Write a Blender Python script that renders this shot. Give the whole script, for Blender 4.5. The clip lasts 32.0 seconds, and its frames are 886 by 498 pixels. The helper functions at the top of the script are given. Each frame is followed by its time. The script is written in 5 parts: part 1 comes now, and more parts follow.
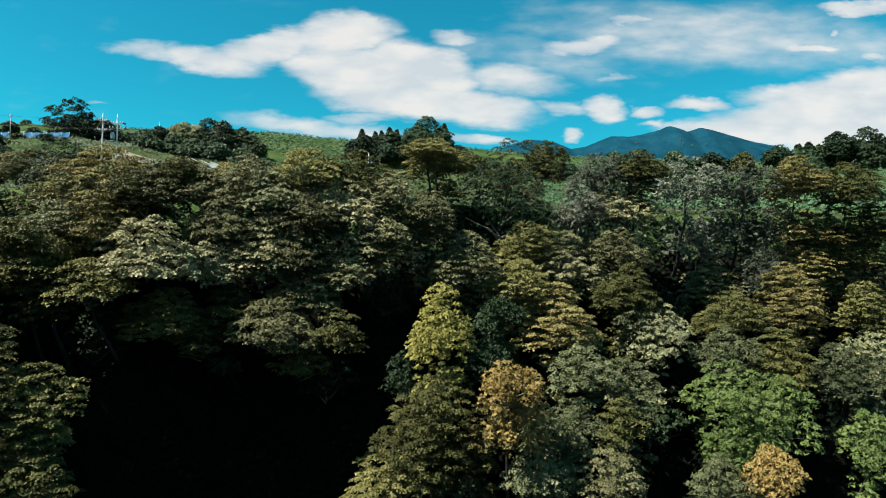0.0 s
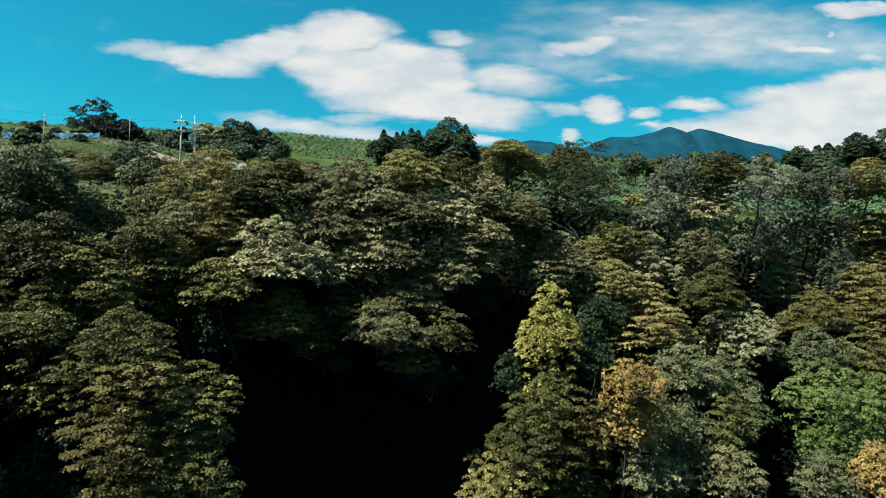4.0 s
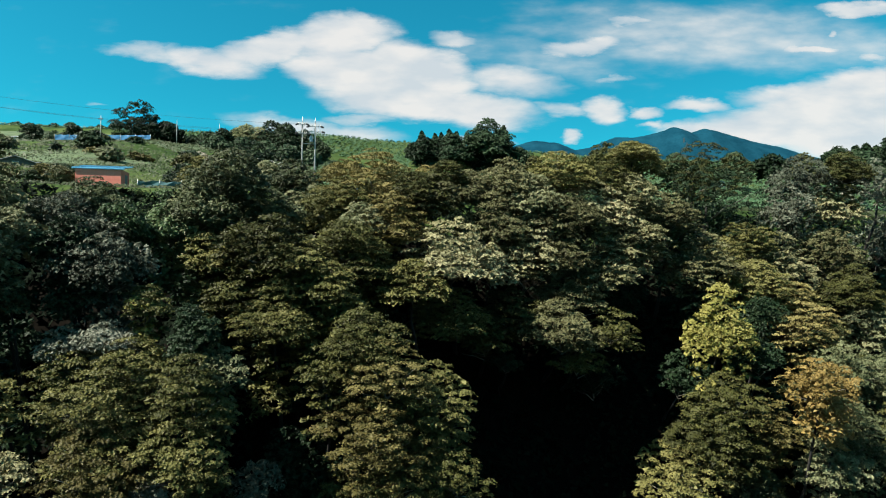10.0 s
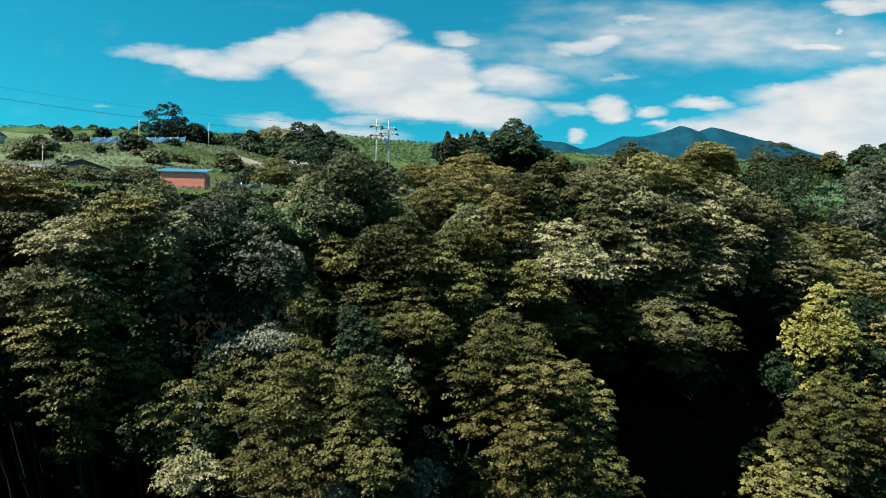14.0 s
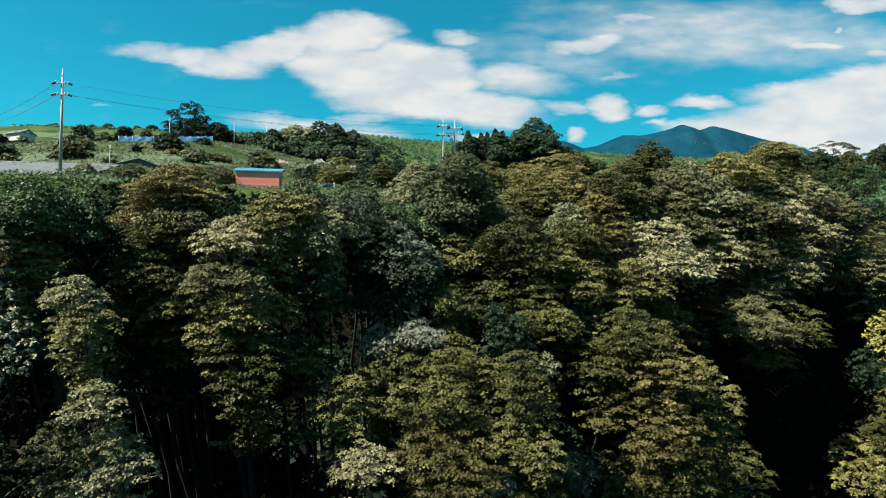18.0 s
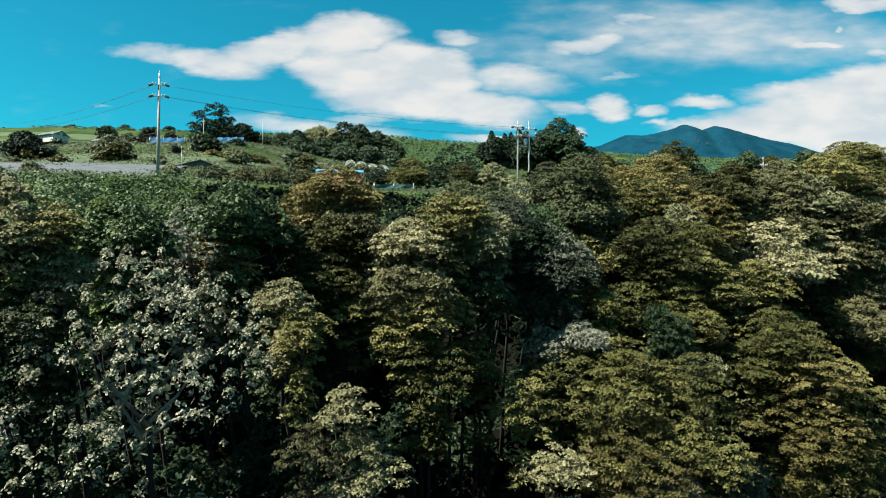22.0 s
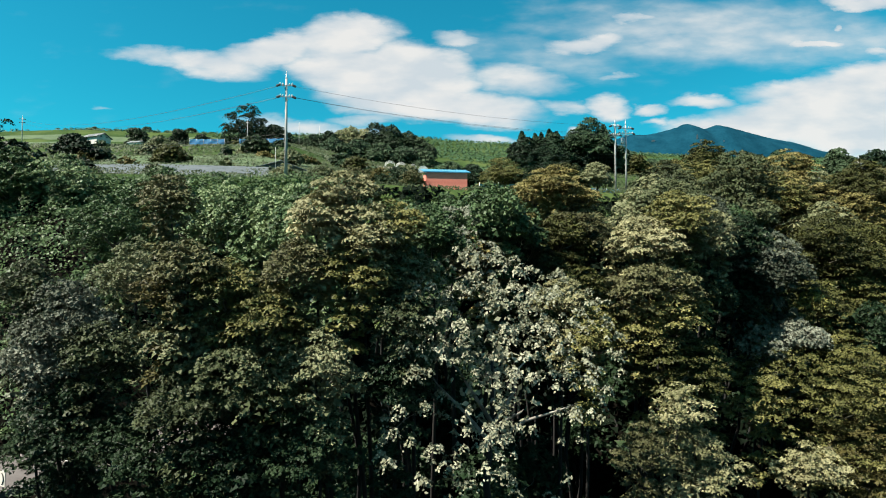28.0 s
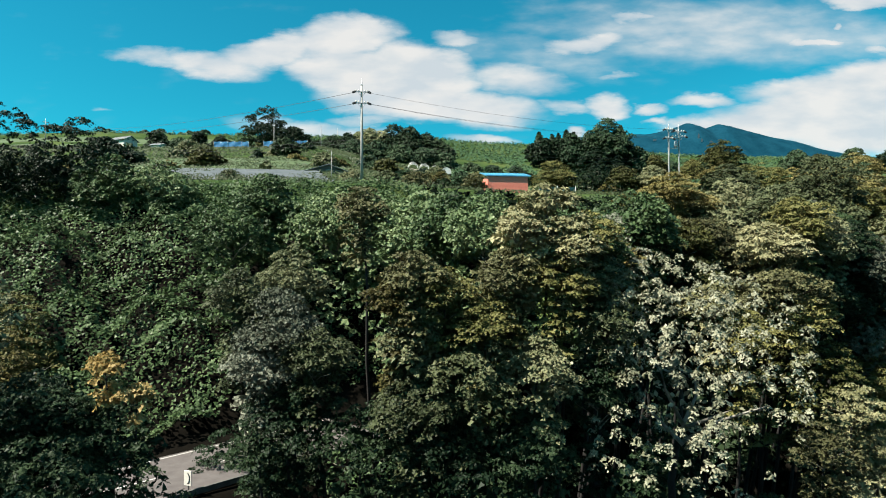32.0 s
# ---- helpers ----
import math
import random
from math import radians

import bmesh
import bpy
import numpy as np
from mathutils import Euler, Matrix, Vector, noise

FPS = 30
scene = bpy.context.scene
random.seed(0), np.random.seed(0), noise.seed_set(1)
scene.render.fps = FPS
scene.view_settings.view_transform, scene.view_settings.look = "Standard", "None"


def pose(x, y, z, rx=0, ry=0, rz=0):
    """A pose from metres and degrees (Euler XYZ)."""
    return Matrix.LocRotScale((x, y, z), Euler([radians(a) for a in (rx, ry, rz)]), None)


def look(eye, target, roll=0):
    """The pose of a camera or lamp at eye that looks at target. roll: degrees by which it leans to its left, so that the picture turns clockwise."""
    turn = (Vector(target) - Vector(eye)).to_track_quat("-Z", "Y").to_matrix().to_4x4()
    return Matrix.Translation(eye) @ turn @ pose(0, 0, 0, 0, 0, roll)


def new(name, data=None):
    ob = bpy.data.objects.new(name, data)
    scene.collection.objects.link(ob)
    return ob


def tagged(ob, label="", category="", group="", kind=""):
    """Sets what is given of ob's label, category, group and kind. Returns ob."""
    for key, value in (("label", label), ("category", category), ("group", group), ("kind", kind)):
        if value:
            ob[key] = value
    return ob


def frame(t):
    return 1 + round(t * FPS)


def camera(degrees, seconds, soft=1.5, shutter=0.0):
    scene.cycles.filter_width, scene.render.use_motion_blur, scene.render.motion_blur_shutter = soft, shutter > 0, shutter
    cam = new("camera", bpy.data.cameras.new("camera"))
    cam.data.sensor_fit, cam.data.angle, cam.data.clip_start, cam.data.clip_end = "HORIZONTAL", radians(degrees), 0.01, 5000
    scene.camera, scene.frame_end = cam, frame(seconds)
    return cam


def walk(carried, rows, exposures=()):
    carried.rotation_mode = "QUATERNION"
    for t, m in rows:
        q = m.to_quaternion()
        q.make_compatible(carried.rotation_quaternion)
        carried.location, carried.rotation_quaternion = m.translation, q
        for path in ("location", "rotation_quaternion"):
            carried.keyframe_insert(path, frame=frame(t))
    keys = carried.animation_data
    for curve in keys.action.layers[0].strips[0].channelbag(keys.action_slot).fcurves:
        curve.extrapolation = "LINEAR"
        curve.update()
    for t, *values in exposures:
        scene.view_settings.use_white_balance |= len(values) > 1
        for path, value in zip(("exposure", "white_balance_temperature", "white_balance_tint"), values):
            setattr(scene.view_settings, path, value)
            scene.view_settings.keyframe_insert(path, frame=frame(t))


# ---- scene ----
cam = camera(73.2, 32.0, soft=1.0)
PATH = [
    (0, (0.641, -0.227, -0.967), (0.626, 1.772, -0.902), 0.5),
    (0.5, (-0.847, -0.421, -0.968), (-0.859, 1.578, -0.904), 0.5),
    (1, (-2.313, -0.669, -0.995), (-2.325, 1.33, -0.931), 0.5),
    (1.5, (-3.789, -0.849, -1.039), (-3.8, 1.15, -0.974), 0.5),
    (2, (-5.217, -0.962, -1.087), (-5.228, 1.037, -1.021), 0.5),
    (2.5, (-6.724, -1.031, -1.078), (-6.733, 0.968, -1.012), 0.5),
    (3, (-8.153, -1.197, -1.106), (-8.162, 0.802, -1.04), 0.5),
    (3.5, (-9.56, -1.192, -1.128), (-9.567, 0.807, -1.062), 0.5),
    (5.5, (-15.644, -1.72, -1.1), (-15.651, 0.279, -1.031), 0.5),
    (6, (-17.246, -1.742, -1.067), (-17.259, 0.257, -0.999), 0.5),
    (6.5, (-18.862, -1.655, -1.144), (-18.876, 0.344, -1.073), 0.5),
    (7, (-20.477, -1.575, -1.082), (-20.49, 0.424, -1.014), 0.4),
    (7.5, (-22.03, -1.697, -1.132), (-22.043, 0.302, -1.063), 0.4),
    (8, (-23.429, -1.763, -1.149), (-23.441, 0.236, -1.081), 0.5),
    (8.5, (-24.789, -1.81, -1.183), (-24.801, 0.188, -1.115), 0.4),
    (9, (-26.191, -1.805, -1.234), (-26.202, 0.194, -1.165), 0.4),
    (9.5, (-27.486, -1.973, -1.243), (-27.499, 0.025, -1.174), 0.4),
    (10, (-28.797, -2.015, -1.269), (-28.81, -0.017, -1.2), 0.4),
    (10.5, (-30.076, -2.118, -1.253), (-30.09, -0.119, -1.185), 0.4),
    (11, (-31.423, -2.201, -1.223), (-31.436, -0.202, -1.155), 0.4),
    (11.5, (-32.738, -2.297, -1.241), (-32.75, -0.298, -1.171), 0.4),
    (12, (-34.039, -2.393, -1.256), (-34.051, -0.394, -1.186), 0.3),
    (12.5, (-35.36, -2.437, -1.276), (-35.373, -0.438, -1.205), 0.3),
    (13, (-36.653, -2.536, -1.265), (-36.668, -0.537, -1.194), 0.3),
    (13.5, (-37.931, -2.685, -1.228), (-37.962, -0.687, -1.159), 0.2),
    (14, (-39.236, -2.812, -1.236), (-39.266, -0.813, -1.167), 0.2),
    (14.5, (-40.501, -2.965, -1.258), (-40.531, -0.967, -1.19), 0.2),
    (16.5, (-45.565, -3.718, -1.379), (-45.595, -1.719, -1.312), 0.3),
    (17, (-46.898, -3.78, -1.382), (-46.927, -1.781, -1.314), 0.2),
    (17.5, (-48.189, -3.78, -1.356), (-48.217, -1.782, -1.29), 0.3),
    (18, (-49.472, -3.896, -1.321), (-49.5, -1.898, -1.256), 0.2),
    (18.5, (-50.792, -3.833, -1.314), (-50.819, -1.834, -1.248), 0.2),
    (19, (-52.033, -3.9, -1.28), (-52.06, -1.901, -1.216), 0.2),
    (19.5, (-53.402, -4.013, -1.296), (-53.428, -2.014, -1.231), 0.2),
    (20, (-54.797, -3.939, -1.281), (-54.825, -1.94, -1.218), 0.2),
    (20.5, (-56.303, -3.823, -1.302), (-56.332, -1.824, -1.237), 0.2),
    (21, (-57.864, -3.909, -1.237), (-57.893, -1.91, -1.172), 0.1),
    (21.5, (-59.4, -3.906, -1.214), (-59.43, -1.907, -1.15), 0.2),
    (22, (-60.901, -3.889, -1.234), (-60.931, -1.89, -1.168), 0.1),
    (22.5, (-62.34, -3.917, -1.239), (-62.369, -1.918, -1.175), 0.1),
    (23, (-63.742, -3.977, -1.254), (-63.772, -1.978, -1.188), 0.0),
    (23.5, (-65.216, -3.991, -1.228), (-65.247, -1.993, -1.163), -0.0),
    (24, (-66.741, -4.0, -1.226), (-66.77, -2.002, -1.161), -0.0),
    (24.5, (-68.192, -4.002, -1.194), (-68.221, -2.003, -1.129), -0.1),
    (25, (-69.524, -4.1, -1.171), (-69.555, -2.102, -1.106), -0.1),
    (25.5, (-70.75, -4.121, -1.16), (-70.781, -2.122, -1.094), -0.2),
    (27.5, (-74.787, -3.964, -1.344), (-74.82, -1.965, -1.278), -0.2),
    (28, (-75.915, -4.008, -1.335), (-75.946, -2.01, -1.267), -0.2),
    (28.5, (-76.921, -4.148, -1.328), (-76.955, -2.149, -1.264), -0.2),
    (29, (-77.967, -4.297, -1.267), (-78.003, -2.299, -1.202), -0.3),
    (29.5, (-79.116, -4.452, -1.23), (-79.15, -2.453, -1.166), -0.3),
    (30, (-80.334, -4.712, -1.18), (-80.369, -2.713, -1.115), -0.4),
    (30.5, (-81.596, -4.851, -1.105), (-81.632, -2.853, -1.04), -0.6),
    (31, (-82.557, -5.035, -1.006), (-82.591, -3.037, -0.939), -0.4),
    (31.5, (-83.481, -5.224, -0.964), (-83.514, -3.225, -0.897), -0.5),
    (32, (-84.587, -5.397, -0.941), (-84.619, -3.398, -0.873), -0.4),
]
walk(cam, [(t, look(eye, target, roll)) for t, eye, target, roll in PATH], exposures=((0.0, 1.45), (32.0, 1.45)))

# ---- light and sky ----
SUN_AZ, SUN_EL = radians(-115.0), radians(53.0)     # azimuth from +y towards +x
world = bpy.data.worlds.new("sky")
scene.world = world
world.use_nodes = True
WN, WL = world.node_tree.nodes, world.node_tree.links
WN.clear()


def wmath(op, a, b=None, c=None, clamp=False):
    n = WN.new("ShaderNodeMath")
    n.operation, n.use_clamp = op, clamp
    for i, v in enumerate((a, b, c)):
        if v is None:
            continue
        if isinstance(v, (int, float)):
            n.inputs[i].default_value = v
        else:
            WL.new(v, n.inputs[i])
    return n.outputs[0]


sky = WN.new("ShaderNodeTexSky")
sky.sky_type, sky.sun_disc = "NISHITA", False
sky.sun_elevation, sky.sun_rotation = SUN_EL, SUN_AZ
sky.air_density, sky.dust_density, sky.ozone_density = 1.0, 0.4, 3.0
tint = WN.new("ShaderNodeMix")
tint.data_type, tint.blend_type = "RGBA", "MULTIPLY"
tint.inputs[0].default_value = 1.0
WL.new(sky.outputs[0], tint.inputs[6])
tint.inputs[7].default_value = (0.075, 0.95, 0.87, 1)

coord = WN.new("ShaderNodeTexCoord")
xyz = WN.new("ShaderNodeSeparateXYZ")
WL.new(coord.outputs["Generated"], xyz.inputs[0])
ahead = wmath("MAXIMUM", xyz.outputs[1], 0.05)
SU, SV = wmath("DIVIDE", xyz.outputs[0], ahead), wmath("DIVIDE", xyz.outputs[2], ahead)
flat = WN.new("ShaderNodeCombineXYZ")
WL.new(SU, flat.inputs[0])
WL.new(wmath("MULTIPLY", SV, 2.8), flat.inputs[1])
warp = WN.new("ShaderNodeTexNoise")
warp.inputs["Scale"].default_value, warp.inputs["Detail"].default_value = 7.0, 9.0
warp.inputs["Roughness"].default_value = 0.6
WL.new(flat.outputs[0], warp.inputs["Vector"])
wx = WN.new("ShaderNodeSeparateColor")
WL.new(warp.outputs["Color"], wx.inputs[0])
CU = wmath("ADD", SU, wmath("MULTIPLY", wmath("SUBTRACT", wx.outputs[0], 0.5), 0.10))
CV = wmath("ADD", SV, wmath("MULTIPLY", wmath("SUBTRACT", wx.outputs[1], 0.5), 0.055))
cloud_mask = None


def puff(u, v, a, b, turn=0.0, thick=1.0):
    """One soft oval of cloud in the sky straight ahead; u to the right, v up, as slopes."""
    global cloud_mask
    du, dv = wmath("SUBTRACT", CU, u), wmath("SUBTRACT", CV, v)
    c, s = math.cos(radians(turn)), math.sin(radians(turn))
    p = wmath("ADD", wmath("MULTIPLY", du, c / a), wmath("MULTIPLY", dv, s / a))
    q = wmath("ADD", wmath("MULTIPLY", du, -s / b), wmath("MULTIPLY", dv, c / b))
    r = wmath("ADD", wmath("MULTIPLY", p, p), wmath("MULTIPLY", q, q))
    m = wmath("MULTIPLY", wmath("SUBTRACT", 1.0, r, clamp=True), thick)
    cloud_mask = m if cloud_mask is None else wmath("MAXIMUM", cloud_mask, m)


def sky_at(px, py):
    return (px - 784) / 1056.0 - .008, (475 - py) / 1056.0


for px, py, a, b, turn, thick in (                                 # the long bank of cloud
        (255, 90, 110, 20, -9, .75), (370, 108, 120, 34, -8, 1.1), (470, 84, 150, 40, 12, 1.2), (590, 62, 130, 48, 10, 1.2), (650, 40, 60, 26, -20, 1.0),
        (620, 122, 150, 62, -12, 1.4), (730, 122, 140, 66, -10, 1.4), (710, 172, 190, 44, -6, 1.3), (830, 190, 170, 36, -4, 1.1), (915, 142, 110, 40, -8, .85),
        (560, 226, 200, 24, -6, .75), (640, 206, 90, 16, 0, .7), (840, 246, 90, 14, 0, .8)):
    puff(*sky_at(px, py), a / 1056, b / 1056, turn, thick)
for px, py, a, b, turn, thick in (                                 # small clouds and thin veils
        (810, 62, 60, 18, -6, .7), (1030, 72, 95, 24, 8, 1.0), (1180, 68, 110, 28, -4, .7), (1120, 24, 60, 14, 0, .8), (1300, 18, 190, 36, 4, .5),
        (1530, 8, 90, 16, -4, 1.1), (1440, 82, 66, 11, 0, 1.0), (1545, 92, 36, 13, 0, .7), (1482, 50, 13, 8, 0, .9), (1090, 132, 50, 8, 6, .6),
        (1072, 188, 52, 28, 0, 1.0), (1016, 234, 24, 12, 0, .9), (1000, 190, 60, 16, 0, .7), (155, 182, 26, 6, -6, .42), (1290, 60, 480, 80, -3, .60), (960, 96, 260, 60, -6, .38)):
    puff(*sky_at(px, py), a / 1056, b / 1056, turn, thick)
for px, py, a, b, turn, thick in (                                 # the bank over the mountain
        (1520, 185, 270, 76, 9, 1.5), (1400, 212, 210, 52, 5, 1.3), (1550, 142, 170, 40, 8, 1.3), (1410, 160, 150, 26, 6, .9), (1235, 180, 70, 18, -4, .9),
        (1150, 190, 36, 14, 0, .9), (1165, 213, 36, 9, 0, .7), (1270, 226, 130, 26, 0, 1.0), (1560, 240, 220, 60, 0, 1.3)):
    puff(*sky_at(px, py), a / 1056, b / 1056, turn, thick)
fine = WN.new("ShaderNodeTexNoise")
fine.inputs["Scale"].default_value, fine.inputs["Detail"].default_value = 9.0, 10.0
WL.new(flat.outputs[0], fine.inputs["Vector"])
body = wmath("ADD", cloud_mask, wmath("MULTIPLY", wmath("SUBTRACT", fine.outputs[0], 0.5), 0.8))
front = wmath("GREATER_THAN", xyz.outputs[1], 0.06)
cover = WN.new("ShaderNodeMapRange")
cover.interpolation_type = "SMOOTHSTEP"
cover.inputs[1].default_value, cover.inputs[2].default_value = 0.06, 0.98
WL.new(body, cover.inputs[0])
# unseen broken cloud added overhead and behind, as neutral fill for the shadows
drift = WN.new("ShaderNodeTexNoise")
drift.inputs["Scale"].default_value, drift.inputs["Detail"].default_value = 2.6, 8.0
WL.new(coord.outputs["Generated"], drift.inputs["Vector"])
broken = WN.new("ShaderNodeMapRange")
broken.interpolation_type = "SMOOTHSTEP"
broken.inputs[1].default_value, broken.inputs[2].default_value = 0.50, 0.68
WL.new(drift.outputs[0], broken.inputs[0])
aside = WN.new("ShaderNodeMapRange")
aside.interpolation_type = "SMOOTHSTEP"
aside.inputs[1].default_value, aside.inputs[2].default_value = 0.5, 0.8
WL.new(wmath("MAXIMUM", SV, wmath("ABSOLUTE", wmath("MULTIPLY", SU, 0.55))), aside.inputs[0])
fill_cloud = wmath("MULTIPLY", wmath("MULTIPLY", broken.outputs[0], aside.outputs[0]), wmath("GREATER_THAN", xyz.outputs[2], 0.02))
veil = wmath("MAXIMUM", wmath("MULTIPLY", fill_cloud, 0.9), wmath("MULTIPLY", wmath("MULTIPLY", cover.outputs[0], front), 0.93))
shade = WN.new("ShaderNodeValToRGB")
shade.color_ramp.elements[0].color, shade.color_ramp.elements[1].color = (0.69, 0.75, 0.79, 1), (0.92, 0.90, 0.87, 1)
shade.color_ramp.elements[0].position, shade.color_ramp.elements[1].position = 0.38, 0.62
WL.new(fine.outputs[0], shade.inputs[0])
lift = WN.new("ShaderNodeMix")
lift.data_type, lift.blend_type = "RGBA", "MULTIPLY"
lift.inputs[0].default_value = 1.0
CLOUD = 6.3
lift.inputs[7].default_value = (CLOUD, CLOUD, CLOUD, 1)
WL.new(shade.outputs[0], lift.inputs[6])
both = WN.new("ShaderNodeMix")
both.data_type = "RGBA"
WL.new(veil, both.inputs[0])
WL.new(tint.outputs[2], both.inputs[6])
WL.new(lift.outputs[2], both.inputs[7])
back = WN.new("ShaderNodeBackground")
back.inputs[1].default_value = 0.056
WL.new(both.outputs[2], back.inputs[0])
wout = WN.new("ShaderNodeOutputWorld")
WL.new(back.outputs[0], wout.inputs[0])

sun = new("sun", bpy.data.lights.new("sun", "SUN"))
sun.data.energy, sun.data.angle, sun.data.color = 5.0, radians(0.55), (1.0, 0.94, 0.82)
way_to_sun = Vector((math.sin(SUN_AZ) * math.cos(SUN_EL), math.cos(SUN_AZ) * math.cos(SUN_EL), math.sin(SUN_EL)))
sun.matrix_world = look(way_to_sun * 300, (0, 0, 0))


# ---- materials ----
def material(name):
    m = bpy.data.materials.new(name)
    m.use_nodes = True
    return m, m.node_tree.nodes, m.node_tree.links, m.node_tree.nodes["Principled BSDF"]


def rough_paint(name, dark, light, scale=6.0, rough=0.7, metal=0.0, bump=0.2, detail=6.0):
    """Two tones mixed by noise at two scales, with relief."""
    m, N, L, P = material(name)
    tc = N.new("ShaderNodeTexCoord")
    n1, n2 = N.new("ShaderNodeTexNoise"), N.new("ShaderNodeTexNoise")
    n1.inputs["Scale"].default_value, n2.inputs["Scale"].default_value = scale, scale * 7
    n1.inputs["Detail"].default_value = detail
    mixf = N.new("ShaderNodeMath")
    mixf.operation = "MULTIPLY_ADD"
    L.new(tc.outputs["Object"], n1.inputs["Vector"])
    L.new(tc.outputs["Object"], n2.inputs["Vector"])
    L.new(n2.outputs[0], mixf.inputs[0])
    mixf.inputs[1].default_value = 0.45
    L.new(n1.outputs[0], mixf.inputs[2])
    ramp = N.new("ShaderNodeValToRGB")
    ramp.color_ramp.elements[0].position, ramp.color_ramp.elements[1].position = 0.5, 0.95
    ramp.color_ramp.elements[0].color, ramp.color_ramp.elements[1].color = (*dark, 1), (*light, 1)
    L.new(mixf.outputs[0], ramp.inputs[0])
    L.new(ramp.outputs[0], P.inputs["Base Color"])
    P.inputs["Roughness"].default_value, P.inputs["Metallic"].default_value = rough, metal
    if bump:
        b = N.new("ShaderNodeBump")
        b.inputs["Strength"].default_value = bump
        L.new(n2.outputs[0], b.inputs["Height"])
        L.new(b.outputs[0], P.inputs["Normal"])
    return m


def leaf_paint(name, tones, rough=0.5, through_light=0.08):
    """Foliage: tone from the tree (object), the leaf (island) and a slow noise."""
    m, N, L, P = material(name)
    info, geo, tc = N.new("ShaderNodeObjectInfo"), N.new("ShaderNodeNewGeometry"), N.new("ShaderNodeTexCoord")
    nz = N.new("ShaderNodeTexNoise")
    nz.inputs["Scale"].default_value = 0.7
    L.new(tc.outputs["Object"], nz.inputs["Vector"])
    a, b, c = N.new("ShaderNodeMath"), N.new("ShaderNodeMath"), N.new("ShaderNodeMath")
    a.operation = b.operation = c.operation = "MULTIPLY_ADD"
    L.new(info.outputs["Random"], a.inputs[0])
    a.inputs[1].default_value, a.inputs[2].default_value = 0.52, -0.20
    L.new(geo.outputs["Random Per Island"], b.inputs[0])
    b.inputs[1].default_value = 0.20
    L.new(a.outputs[0], b.inputs[2])
    L.new(nz.outputs[0], c.inputs[0])
    c.inputs[1].default_value = 0.75
    L.new(b.outputs[0], c.inputs[2])
    ramp = N.new("ShaderNodeValToRGB")
    e = ramp.color_ramp.elements
    e[0].position, e[0].color = 0.12, (*tones[0], 1)
    e[1].position, e[1].color = 0.92, (*tones[-1], 1)
    for i, t in enumerate(tones[1:-1]):
        k = e.new(0.12 + 0.8 * (i + 1) / (len(tones) - 1))
        k.color = (*t, 1)
    L.new(c.outputs[0], ramp.inputs[0])
    L.new(ramp.outputs[0], P.inputs["Base Color"])
    P.inputs["Roughness"].default_value = rough
    P.inputs["Specular IOR Level"].default_value = 0.1
    tr = N.new("ShaderNodeBsdfTranslucent")
    L.new(ramp.outputs[0], tr.inputs["Color"])
    mix = N.new("ShaderNodeMixShader")
    mix.inputs[0].default_value = through_light
    L.new(P.outputs[0], mix.inputs[1])
    L.new(tr.outputs[0], mix.inputs[2])
    L.new(mix.outputs[0], N["Material Output"].inputs[0])
    return m


